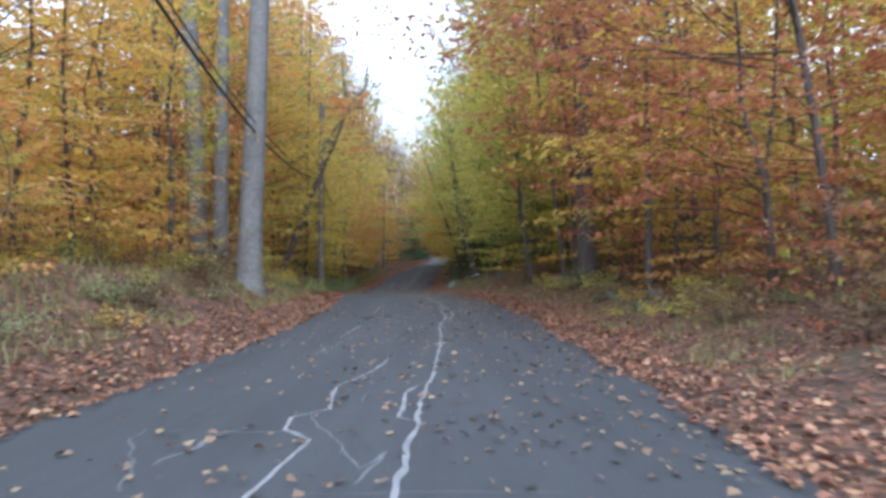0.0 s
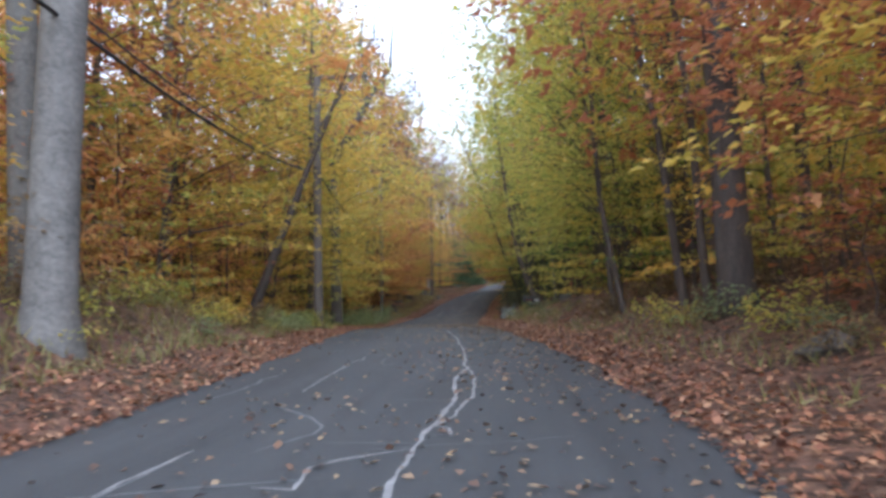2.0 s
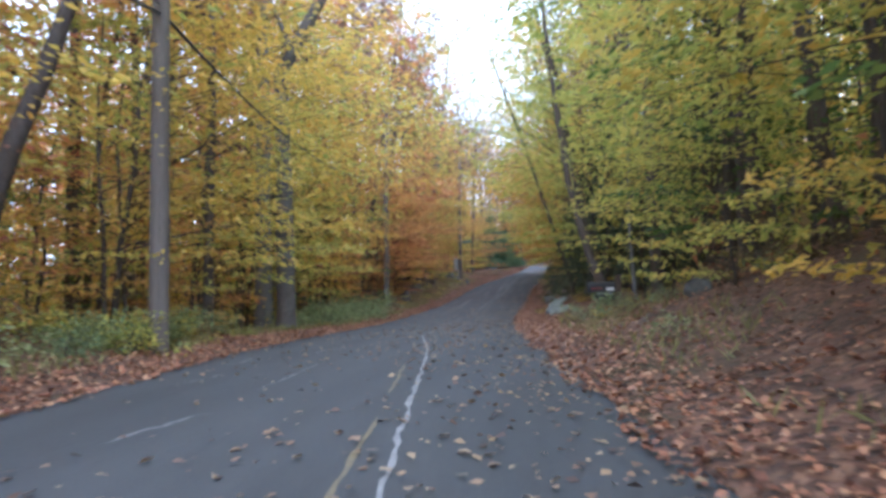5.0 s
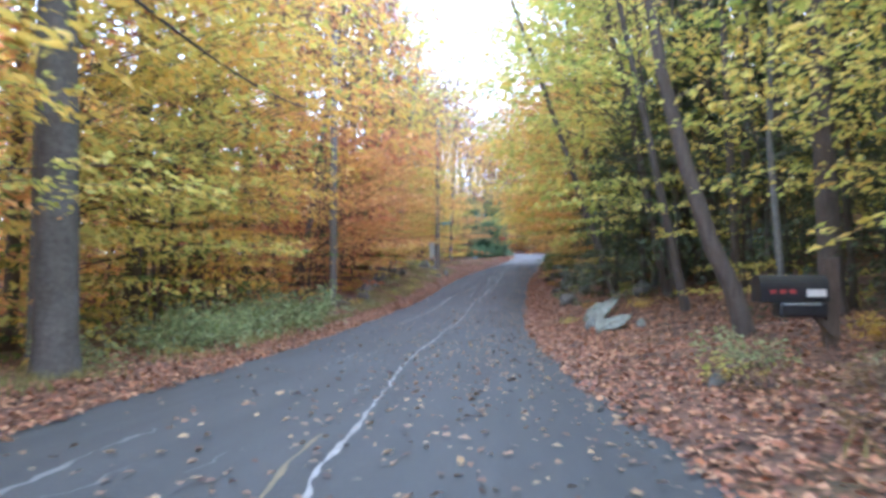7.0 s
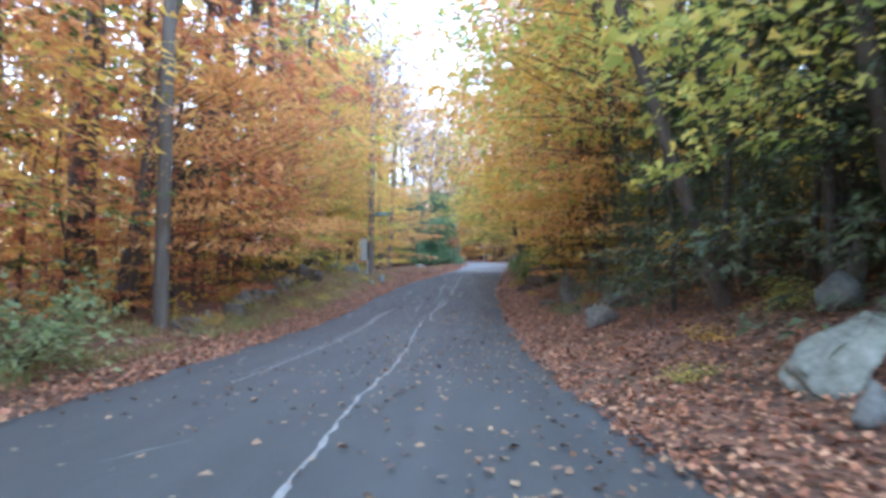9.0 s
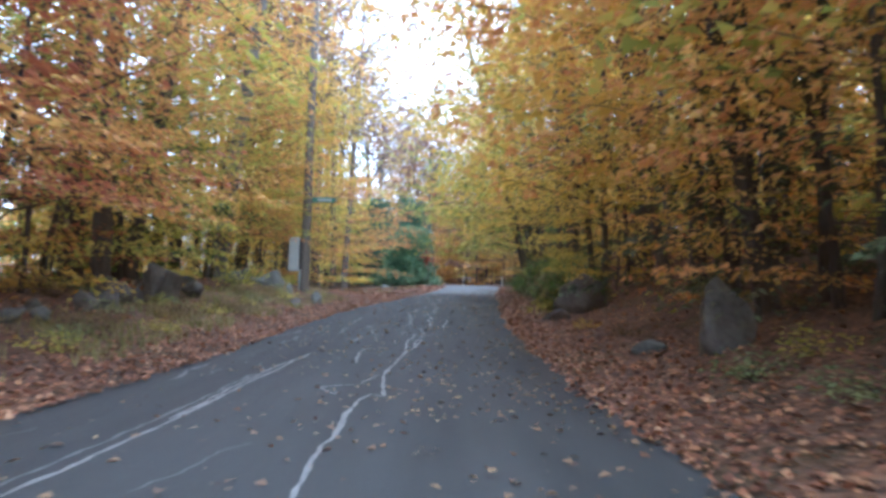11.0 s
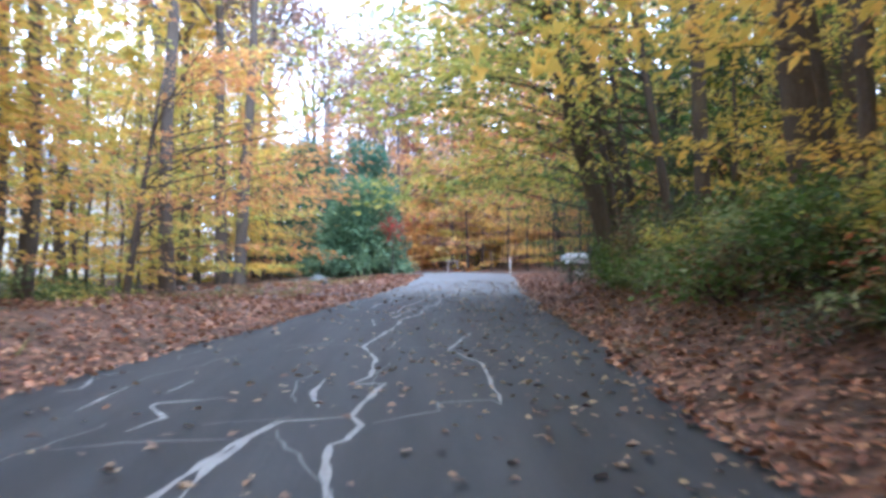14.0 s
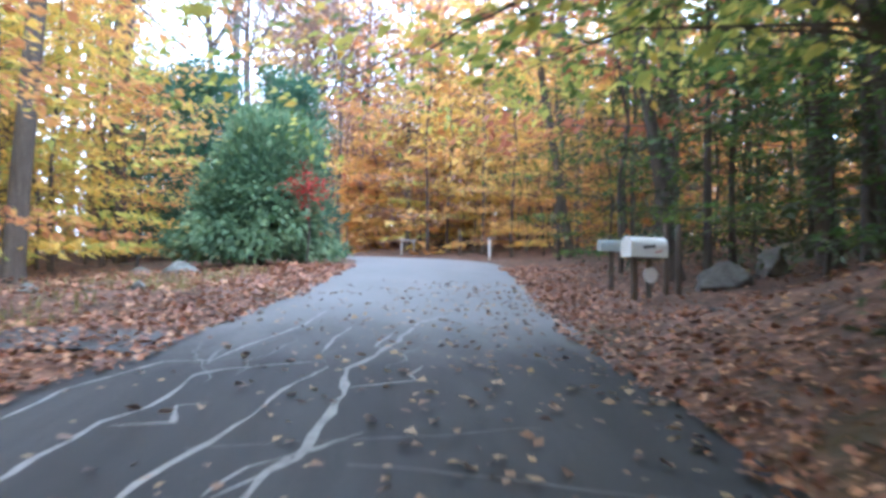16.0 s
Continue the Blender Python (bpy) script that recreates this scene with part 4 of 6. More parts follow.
def known_trees():
    T = trunk_tree
    T("beech_tree", -5.7, 22.4, 24, 0.36, 201, BARK_GREY, GOLD, "big beech with a smooth pale grey trunk", (0.03, 0))
    T("forest_tree", -8.2, 25.8, 24, 0.32, 202, BARK_GREY, ORANGE, "tall tree with a grey-brown trunk behind the beech", (-0.05, 0))
    T("forest_tree", -7.4, 25.4, 23, 0.24, 203, BARK_GREY, ORANGE, "tall tree with a grey-brown trunk behind the beech", (0.0, 0))
    T("sapling", -7.7, 21.6, 8.5, 0.1, 204, BARK_BROWN, LIME, "young tree with fresh yellow-green leaves beside the beech", (0, 0), 0.25, 1.7, 26, 3400, 0.13, 0)
    T("forest_tree", -8.8, 48.9, 20, 0.15, 205, BARK_DARK, GOLD, "thin dark trunk standing close to the utility pole", (0.01, 0), 0.3, 3.5)
    T("leaning_tree", -8.8, 39.3, 9.5, 0.19, 206, BARK_DARK, ORANGE, "dark tree leaning over towards the road", (0.42, 0.02), 0.7, 2.4, 10, 900)
    T("forest_tree", -10.9, 58.6, 22, 0.36, 207, BARK_GREY, GOLD, "stout grey trunk with scarred bark beside the verge", (0, 0), 0.2, 4.2, 30, 4200, 0.18)
    T("forest_tree", -15.4, 71.0, 22, 0.28, 208, BARK_DARK, LIME, "tall dark-trunked tree with yellow-green leaves", (0, 0), 0.15, 4.5, 34, 4000, 0.2)
    T("forest_tree", -13.9, 103.9, 24, 0.26, 209, BARK_BROWN, GOLD, "tall forked tree with a bare brown trunk", (0.06, 0), 0.5, 5, 20, 2000, 0.25, 0.4)
    T("forest_tree", -12.2, 108.6, 25, 0.34, 210, BARK_GREY, GOLD, "tall tree with a pale trunk leaning to the road", (0.12, 0), 0.55, 5, 20, 1800, 0.25, 0.5)
    T("sapling", -9.3, 112.6, 9, 0.07, 213, BARK_BROWN, ORANGE, "slim tree with bright orange leaves on the verge", (0, 0), 0.2, 3.0, 24, 3200, 0.15, 0)
    T("forest_tree", -9.5, 131.6, 22, 0.25, 211, BARK_BROWN, GOLD, "one of two tall trunks side by side on the leafy lawn", (0.04, 0), 0.5, 4.5, 20, 1800, 0.25, 0.5)
    T("forest_tree", -10.3, 132.2, 22, 0.26, 212, BARK_BROWN, LIME, "one of two tall trunks side by side on the leafy lawn", (-0.03, 0), 0.5, 4.5, 20, 1800, 0.25, 0.5)
    for i, (x, y) in enumerate(((-11.6, 114.5), (-12.4, 117.5), (-13.1, 120.0), (-12.0, 122.5), (-14.0, 124.5), (-12.8, 128.0))):
        T("sapling", x, y, 8.5, 0.07, 260 + i, BARK_BROWN, (LIME, GOLD, DULL)[i % 3], "thin stem with few yellow leaves behind the lawn", ((-0.1, 0.08, -0.03)[i % 3], 0), 0.35, 2.6, 20, 1300, 0.16, 0.2)
    T("forest_tree", 5.15, 27.0, 24, 0.34, 220, BARK_DARK, RUST, "stout dark brown trunk on the leafy bank", (-0.03, 0), 0.14, 4.5, 40, 5000, 0.17)
    T("sapling", 5.55, 20.6, 7.5, 0.12, 221, BARK_DARK, RUST, "thin dark tree with rust-red leaves", (0, 0), 0.3, 3.3, 26, 3800, 0.14, 0)
    T("sapling", 4.8, 29.7, 12, 0.1, 222, BARK_BROWN, GOLD, "slender grey stem leaning on the bank", (-0.12, 0), 0.25, 2.8, 24, 3000, 0.15)
    T("sapling", 5.1, 28.8, 13, 0.1, 223, BARK_BROWN, LIME, "slender grey stem leaning on the bank", (-0.08, 0), 0.25, 2.8, 24, 3000, 0.15)
    T("forest_tree", 6.5, 36.0, 21, 0.28, 224, BARK_DARK, LIME, "dark leaning trunk on the steep leafy bank", (-0.08, 0), 0.2, 4.5, 30, 3600, 0.18)
    T("forest_tree", 6.4, 32.4, 22, 0.24, 225, BARK_BROWN, GOLD, "brown trunk on the steep leafy bank", (-0.02, 0), 0.2, 4.0, 28, 3400, 0.17)
    T("sapling", 3.9, 32.6, 10, 0.08, 214, BARK_BROWN, LIME, "thin stem leaning on the leafy bank", (-0.14, 0), 0.25, 3.0, 24, 3200, 0.14, 0)
    T("sapling", 3.9, 34.4, 10, 0.09, 226, BARK_BROWN, LIME, "slim tree with green and yellow layered leaves", (-0.13, 0), 0.2, 3.4, 34, 4800, 0.14, 0)
    T("forest_tree", 5.8, 41.5, 20, 0.2, 215, BARK_DARK, LIME, "dark straight trunk behind green boughs", (0, 0), 0.15, 4.2, 32, 4200, 0.17)
    T("forest_tree", 2.9, 59.6, 15, 0.2, 216, BARK_BROWN, LIME, "brown trunk bending up towards the road", (0, 0), 0.5, 4.0, 18, 1500, 0.16,
      spine=[(0.05, 0, -0.4), (-0.3, 0, 0.9), (-0.7, 0, 1.8), (-1.2, 0, 3.5), (-1.6, 0, 5.2), (-2.0, 0, 8.0), (-2.4, 0, 11.5), (-2.6, 0, 15.0)])
    T("forest_tree", 3.0, 65.4, 16, 0.12, 227, BARK_DARK, LIME, "dark trunk leaning steeply towards the road", (-0.2, 0), 0.4, 3.6, 18, 1600, 0.15)
    T("forest_tree", 2.3, 74.6, 17, 0.14, 228, BARK_BROWN, LIME, "brown trunk leaning out of the dark hemlocks", (-0.34, 0), 0.35, 3.8, 28, 4400, 0.15)
    T("forest_tree", 4.6, 66.5, 18, 0.13, 229, BARK_BROWN, LIME, "slim forest trunk among the hemlocks", (-0.04, 0), 0.5)
    T("sapling", 4.0, 60.8, 12, 0.08, 217, BARK_GREY, GOLD, "thin pale stem at the edge of the hemlocks", (-0.05, 0), 0.3, 2.6, 22, 2600, 0.14)
    T("sapling", 2.9, 103.6, 13, 0.11, 230, BARK_BROWN, GOLD, "slender straight tree beside the big boulder", (-0.02, 0), 0.25, 3.2, 26, 3200, 0.15)
    T("forest_tree", 4.7, 105.2, 24, 0.32, 231, BARK_BROWN, GOLD, "stout brown trunk high on the bank", (-0.02, 0), 0.3)
    T("forest_tree", 3.4, 111.7, 22, 0.28, 232, BARK_BROWN, GOLD, "stout brown trunk on top of the steep bank", (-0.07, 0), 0.35)
    for i, (x, y, rad) in enumerate(((2.9, 109.6, 0.11), (4.0, 101.8, 0.17), (4.4, 110.2, 0.14), (5.2, 113.5, 0.18), (4.9, 107.8, 0.13), (3.4, 115.9, 0.17))):
        T("forest_tree", x, y, 17, rad, 240 + i, BARK_BROWN, GOLD, "thin dark trunk in a stand on the bank", (-0.02, 0), 0.4, 3.0, 18, 1700, 0.2)
    T("forest_tree", 2.2, 117.9, 17, 0.23, 233, BARK_BROWN, LIME, "brown trunk leaning out over the road", (-0.27, 0), 0.3, 5.0, 28, 4200, 0.17)
    T("forest_tree", 3.0, 119.3, 18, 0.2, 234, BARK_BROWN, LIME, "brown trunk leaning out over the road", (-0.22, 0), 0.35, 4.8, 26, 3800, 0.17)
    T("forest_tree", 2.4, 160.0, 24, 0.5, 235, BARK_DARK, ORANGE, "very stout dark trunk past the brow of the road", (0, 0), 0.4)
    # boughs that reach over the road
    for x, y, k, sc, m, word in ((2.9, 105.0, 2, 1.0, GOLD, "golden"), (3.4, 102.0, 0, 1.05, GOLD, "golden"), (2.9, 116.5, 1, 1.05, LIME, "yellow-green"), (3.6, 94.0, 1, 0.95, GOLD, "golden"),
                                 (3.4, 69.5, 1, 0.95, LIME, "yellow-green"), (2.8, 84.5, 1, 0.95, ORANGE, "orange"), (5.4, 40.5, 1, 0.95, LIME, "yellow-green"), (5.2, 47.5, 1, 0.9, LIME, "yellow-green"), (5.8, 35.0, 0, 1.0, LIME, "yellow-green"),
                                 (7.0, 13.5, 1, 0.95, RUST, "rust-red"), (7.6, 17.5, 0, 1.0, GOLD, "golden"), (8.0, 23.5, 1, 1.0, RUST, "rust-red"), (3.4, 111.0, 1, 1.0, GOLD, "golden"), (6.2, 54.5, 0, 0.9, LIME, "yellow-green"), (3.4, 89.0, 1, 0.95, GOLD, "golden")):
        place_tree("overhanging_tree", OVERHANG[k], x, y, 0, sc, "tree with %s boughs that reach over the road" % word, m, group="overhanging trees")
    for x, y, sc, m, word, turn in ((4.4, 94.0, 1.2, ORANGE, "orange", 0), (4.8, 82.5, 1.2, LIME, "yellow-green", 0), (9.2, 27.0, 1.3, RUST, "rusty", 0),
                                    (-16.4, 66.0, 1.25, LIME, "yellow-green", 180), (-16.4, 60.0, 1.25, LIME, "yellow-green", 180), (-16.4, 72.0, 1.25, GOLD, "golden", 180), (-14.8, 31.0, 1.25, ORANGE, "orange", 180), (-15.2, 42.0, 1.25, LIME, "yellow-green", 180), (-15.2, 53.0, 1.3, GOLD, "golden", 180), (-14.8, 106.5, 1.1, ORANGE, "orange", 180)):
        place_tree("overhanging_tree", OVERHANG[2], x, y, turn, sc, "tall tree with wide %s boughs that reach towards the road" % word, m, group="overhanging trees")
    for x, y, sc, m, word, turn in ((-9.8, 46, 0.95, GOLD, "golden", 180), (-10.8, 52, 0.9, LIME, "yellow-green", 170), (-12.4, 84, 0.95, ORANGE, "orange", 180), (-12.6, 88, 1.0, RUST, "rusty", 190), (-12.2, 92, 0.95, ORANGE, "orange", 185),
                                    (-13.4, 97, 0.95, ORANGE, "orange", 180), (-14.4, 102, 0.95, LIME, "yellow-green", 185), (-13.2, 110.5, 0.95, ORANGE, "orange", 180), (-9.6, 34, 0.95, GOLD, "golden", 185), (-10.8, 17, 0.85, GOLD, "golden", 175), (-11.4, 12, 0.9, ORANGE, "orange", 180),
                                    (-12.6, 108.6, 1.0, LIME, "yellow-green", 180), (-12.4, 113.0, 1.0, GOLD, "golden", 180), (-13.0, 62, 0.95, LIME, "yellow-green", 180), (-12.8, 67, 0.9, GOLD, "golden", 180), (-14.4, 73, 0.95, ORANGE, "orange", 175), (-12.2, 82.0, 0.9, ORANGE, "orange", 180)):
        place_tree("overhanging_tree", OVERHANG[int(y) % 2], x, y, turn, sc, "tree with %s boughs that reach towards the road" % word, m, group="overhanging trees")
    for x, y, k, sc, m, word in ((-12.6, 133.0, 3, 0.9, LIME, "yellow-green"), (-11.6, 136.8, 1, 0.9, GOLD, "golden"), (-13.6, 128.5, 3, 0.9, LIME, "yellow-green"), (-12.2, 123.8, 1, 0.9, ORANGE, "orange"), (-9.2, 139.5, 0, 0.9, ORANGE, "orange"), (-14.2, 75.0, 3, 1.2, GREEN, "green"), (-14.4, 70.5, 3, 1.15, LIME, "yellow-green"), (-12.4, 99.5, 1, 1.0, LIME, "yellow-green"), (-13.0, 103.8, 1, 1.0, LIME, "yellow-green"), (-10.6, 136.5, 3, 1.0, GOLD, "golden"), (-9.8, 138.2, 1, 1.0, ORANGE, "orange"), (-11.8, 134.5, 3, 1.05, LIME, "yellow-green"), (-13.0, 138.0, 3, 1.1, GOLD, "golden"), (-12.4, 130.0, 1, 1.05, LIME, "yellow-green"), (-10.8, 111.0, 3, 0.95, ORANGE, "orange"), (-13.0, 106.5, 1, 1.0, LIME, "yellow-green"), (-10.9, 114.5, 1, 0.95, GOLD, "golden"), (-13.6, 102.0, 3, 1.0, ORANGE, "orange"), (-11.6, 98.5, 2, 1.1, LIME, "yellow-green"), (6.6, 127.2, 0, 1.0, GREEN, "green"), (6.2, 121.8, 1, 1.0, GREEN, "green"), (5.2, 123.2, 1, 0.8, GREEN, "green"), (6.8, 120.5, 3, 0.9, GREEN, "green"), (4.6, 132.5, 1, 0.85, GREEN, "green"), (7.4, 126.5, 3, 0.85, GREEN, "green"), (6.2, 136.0, 3, 0.9, GREEN, "green"),
                                 (8.6, 131.0, 3, 1.0, GREEN, "green"), (4.9, 140.0, 1, 0.9, GOLD, "golden"), (4.4, 146.0, 3, 0.9, ORANGE, "orange"), (-3.0, 160.5, 1, 1.0, ORANGE, "orange"), (-1.2, 161.5, 3, 1.0, ORANGE, "orange"),
                                 (0.4, 160.0, 1, 1.0, GOLD, "golden"), (-2.2, 164.5, 3, 1.1, RUST, "rusty"), (1.0, 164.0, 3, 1.0, ORANGE, "orange"), (-4.4, 163.5, 3, 1.0, ORANGE, "orange"), (3.6, 156.5, 1, 0.9, GOLD, "golden"), (5.2, 157.5, 1, 1.0, GOLD, "golden"),
                                 (2.9, 109.4, 2, 1.1, GOLD, "golden"), (2.3, 101.2, 2, 1.0, GOLD, "golden")):
        place_tree("understorey_tree", UNDER[k], x, y, x * 40, sc, "forest tree with layered %s leaves" % word, m, group="roadside trees")
    trunk_tree("forest_tree", -11.0, 166.0, 22, 0.3, 236, BARK_BROWN, RUST, "tall almost bare tree against the sky", (0, 0), 0.5, 5.5, 22, 900, 0.25, 0.75)
    # tall crowns beside and over the road; the last number is how far each leans, in degrees
    for x, y, k, sc, m, word, over in ((2.9, 90.5, 2, 1.1, GOLD, "golden", -10), (3.6, 98.5, 2, 1.1, ORANGE, "orange", -11), (-13.0, 83.0, 2, 1.1, ORANGE, "orange", 9), (-13.6, 89.5, 2, 1.1, RUST, "rusty", 9), (-12.6, 100.5, 0, 1.0, LIME, "yellow-green", 8), (3.4, 70.5, 2, 0.95, LIME, "yellow-green", -11), (-13.4, 44.0, 2, 1.0, ORANGE, "orange", 0), (-14.2, 51.0, 0, 1.0, LIME, "yellow-green", 0), (-13.2, 36.5, 2, 1.0, LIME, "yellow-green", 2), (-14.5, 139.0, 2, 1.0, GOLD, "golden", 0), (-14.0, 56.0, 1, 1.0, ORANGE, "orange", 3), (-13.6, 62.5, 0, 1.0, GOLD, "golden", 3), (-14.2, 68.0, 1, 1.0, GOLD, "golden", 3), (-15.4, 76.0, 1, 1.05, ORANGE, "orange", 3), (-15.6, 85.0, 1, 1.12, ORANGE, "orange", 3), (-15.4, 95.0, 1, 1.15, MISTY, "pale brown", 4),
                                       (6.0, 44.5, 2, 1.0, GOLD, "golden", -8), (3.0, 85.0, 2, 0.95, LIME, "yellow-green", -8), (6.4, 124.5, 2, 0.95, GREEN, "green", -11), (5.4, 131.0, 2, 1.0, RUST, "rusty", -10), (5.6, 141.0, 2, 1.0, ORANGE, "orange", -10), (6.8, 51.5, 0, 1.0, LIME, "yellow-green", -6),
                                       (0.5, 157.5, 2, 1.0, ORANGE, "orange", 0), (4.4, 160.5, 0, 1.0, RUST, "rusty", 0), (-2.0, 167.5, 0, 1.05, ORANGE, "orange", 0), (-3.6, 161.0, 2, 1.0, MISTY, "pale brown", 0), (2.2, 166.0, 1, 0.95, MISTY, "pale brown", 0), (-19.0, 160.0, 1, 1.0, ORANGE, "orange", 0), (-12.4, 112.5, 2, 0.95, GOLD, "golden", 5), (7.6, 30.0, 2, 0.9, RUST, "rusty", 0), (8.5, 156.0, 2, 0.9, ORANGE, "orange", 0), (3.8, 150.5, 2, 0.75, GOLD, "golden", 0), (7.2, 99.0, 0, 1.0, GOLD, "golden", -4), (7.4, 104.5, 1, 0.95, GOLD, "golden", -4), (7.0, 93.0, 0, 1.0, GOLD, "golden", -4), (-15.5, 144.0, 2, 1.0, GOLD, "golden", 0), (-17.5, 149.0, 0, 0.95, ORANGE, "orange", 0), (-13.4, 148.5, 2, 0.95, LIME, "yellow-green", 0), (8.2, 119.0, 0, 0.95, GREEN, "green", -5), (-15.5, 47.5, 1, 1.0, RUST, "rusty", 2), (-16.2, 58.5, 2, 1.1, ORANGE, "orange", 2), (-16.6, 65.5, 0, 1.0, RUST, "rusty", 2), (-17.0, 79.0, 1, 1.0, ORANGE, "orange", 2), (-13.8, 40.0, 2, 1.05, RUST, "rusty", 2)):
        place_tree("forest_tree", TALLS[k], x, y, x * 55, sc, "tall tree with a wide %s crown beside the road" % word, m, bark=BARK_BROWN, group="forest trees", tilt=(0, over))
    # boughs that arch low over the road
    arch = tree_meshes("arch", 6.5, 0.12, 270, 0.2, 6.6, 18, 5000, 0.15, BARK_BROWN, GOLD, lift=0.26, droop=-0.45, flat=0.04, side=math.pi, lean=(-0.14, 0), fan=0.36)
    for x, y, turn, m, word in ((2.3, 118.0, 0, LIME, "yellow-green"), (3.15, 119.45, 10, GREEN, "green"), (2.9, 116.2, -8, LIME, "yellow-green"), (-10.4, 121.8, 180, ORANGE, "orange")):
        place_tree("overhanging_tree", arch, x, y, turn, 1.0, "low tree whose %s boughs arch over the road" % word, m, group="overhanging trees")
    # young trees low on both banks
    r = random.Random(77)
    young = tree_meshes("young", 2.2, 0.018, 280, 0.15, 1.1, 12, 520, 0.11, BARK_DARK, GOLD, lift=0.3, droop=-0.3, flat=0.04, form="wide")
    for i in range(64):
        side = -1 if i % 2 else 1
        y = (5 + i * 0.42) if i < 56 else 26 + i * 0.4
        d = r.uniform(2.6, 5.2) if side < 0 else r.uniform(3.0, 6.0)
        m, word = ((GOLD, "golden"), (DULL, "dull brown"), (LIME, "yellow-green"), (ORANGE, "orange"))[r.randrange(4)] if side < 0 else ((RUST, "rusty"), (DULL, "dull brown"), (LIME, "yellow-green"), (DULL, "dull brown"))[r.randrange(4)]
        place_tree("seedling_tree", young, spot(side, y, d), y, r.uniform(0, 360), r.uniform(0.6, 1.1), "knee-high to man-high young tree with %s leaves" % word, m, group="young trees on the banks")
    # evergreens; the largest ones, farther back, are added to block sky light
    for x, y, k, sc in ((3.6, 70, 0, 1.0), (5.0, 67, 0, 1.1), (4.2, 74.5, 1, 1.1), (6.8, 71, 0, 1.15), (3.2, 79.5, 1, 0.9), (5.8, 78, 0, 1.0), (7.6, 64, 0, 1.1), (5.6, 61.5, 1, 1.0), (8.5, 75, 0, 1.1), (2.9, 72.5, 1, 0.8), (3.4, 76.8, 0, 0.85), (2.6, 82.0, 1, 0.85), (5.6, 129.8, 0, 0.8), (6.4, 125.6, 0, 0.9), (7.4, 124.2, 0, 0.85), (8.8, 127.5, 0, 0.9), (7.0, 131.5, 1, 1.0), (9.6, 121.5, 0, 1.0), (6.4, 137.5, 1, 1.0), (10.5, 131, 0, 1.0), (5.0, 84, 0, 0.9), (3.6, 89.8, 0, 1.0), (3.4, 93.2, 1, 1.1), (5.5, 72.5, 0, 1.35), (7.2, 77, 0, 1.35), (6.4, 82, 0, 1.3), (8.8, 68, 0, 1.3), (7.5, 86, 0, 1.2), (6.8, 119.5, 0, 1.1), (6.0, 97, 0, 1.0)):
        place_tree("hemlock", CONIFERS[k], x, y, x * 70, sc, "dark green hemlock with dense drooping boughs", group="hemlocks")


known_trees()


def dead_tree():
    """The bare crooked tree that forks against the sky."""
    z = ground_z(-10, 56)
    root = empty("dead_tree", pose(-10, 56, z), "crooked grey dead tree with a blotched trunk, forking against the sky", "tree")
    for nm, pts, rad in (("trunk", [(0.95, 0, -0.4), (0.95, 0, 0.6), (0.9, 0, 5), (0.75, 0, 9.5), (1.9, 0, 11.5), (3.0, 0, 13.5), (4.3, 0, 15.3), (4.5, 0, 18)], [0.46, 0.35, 0.31, 0.26, 0.22, 0.17, 0.1, 0.03]),
                         ("limb", [(3.0, 0, 13.4), (2.7, 0.2, 15), (2.5, 0.1, 17), (2.8, 0.2, 19)], [0.14, 0.1, 0.08, 0.03]),
                         ("limb", [(2.6, 0.1, 16), (3.3, 0.3, 17.3), (3.4, 0.2, 19)], [0.07, 0.05, 0.02]),
                         ("limb", [(1.2, 0, 10.3), (0.2, 0.3, 12.5), (0.0, 0.4, 15)], [0.1, 0.07, 0.02])):
        verts, faces = [], []
        tube(verts, faces, pts, rad, 8)
        part(nm, mesh_of("dead_" + nm, verts, faces, BARK_DEAD, True), root)


dead_tree()

# ---- shrubs and undergrowth ----


def shrub_mesh(name, width, height, leaves, leaf, seed, mat, stems=12):
    g = np.random.default_rng(seed)
    r = random.Random(seed)
    verts, faces, got = [], [], []
    for b in range(stems):
        az = b * 2.4 + r.uniform(-0.4, 0.4)
        e = r.uniform(0.35, 1.45)
        ln = r.uniform(0.7, 1.05) * (width * 0.55 * math.cos(e) + height * 0.9 * math.sin(e))
        pts = limb_path((r.uniform(-0.1, 0.1) * width, r.uniform(-0.1, 0.1) * width, -0.05), az, ln, e, -0.5, r)
        tube(verts, faces, [pts[0], pts[2], pts[5]], [q * max(0.6, width / 2) for q in (0.016, 0.01, 0.003)], 3)
        got.append(spray(pts, ln, leaves // stems, g, leaf, 0.10 * height, 0.5, 0.3))
    return mesh_of(name + "_stems", verts, faces, BARK_DARK), leaf_mesh(name + "_leaves", *[np.concatenate([q[i] for q in got]) for i in range(4)], mat, g, 0.6)


SHRUBS = [shrub_mesh("shrub%d" % i, w, h, n, lf, 300 + i, FERN) for i, (w, h, n, lf) in enumerate(((1.8, 1.3, 1100, 0.115), (1.3, 0.9, 560, 0.105), (0.9, 0.55, 260, 0.09)))]


def place_shrub(k, x, y, turn, sc, mat, label, kind="shrub", category="shrub", group="roadside shrubs"):
    root = empty(kind, pose(x, y, ground_z(x, y), 0, 0, turn) @ Matrix.Scale(sc, 4), label, category, group)
    for nm, me, m in (("branchwork", SHRUBS[k][0], None), ("foliage", SHRUBS[k][1], mat)):
        ob = part(nm, me, root)
        ob["kind"] = "stuff"
        if m:
            ob.material_slots[0].link = "OBJECT"
            ob.material_slots[0].material = m


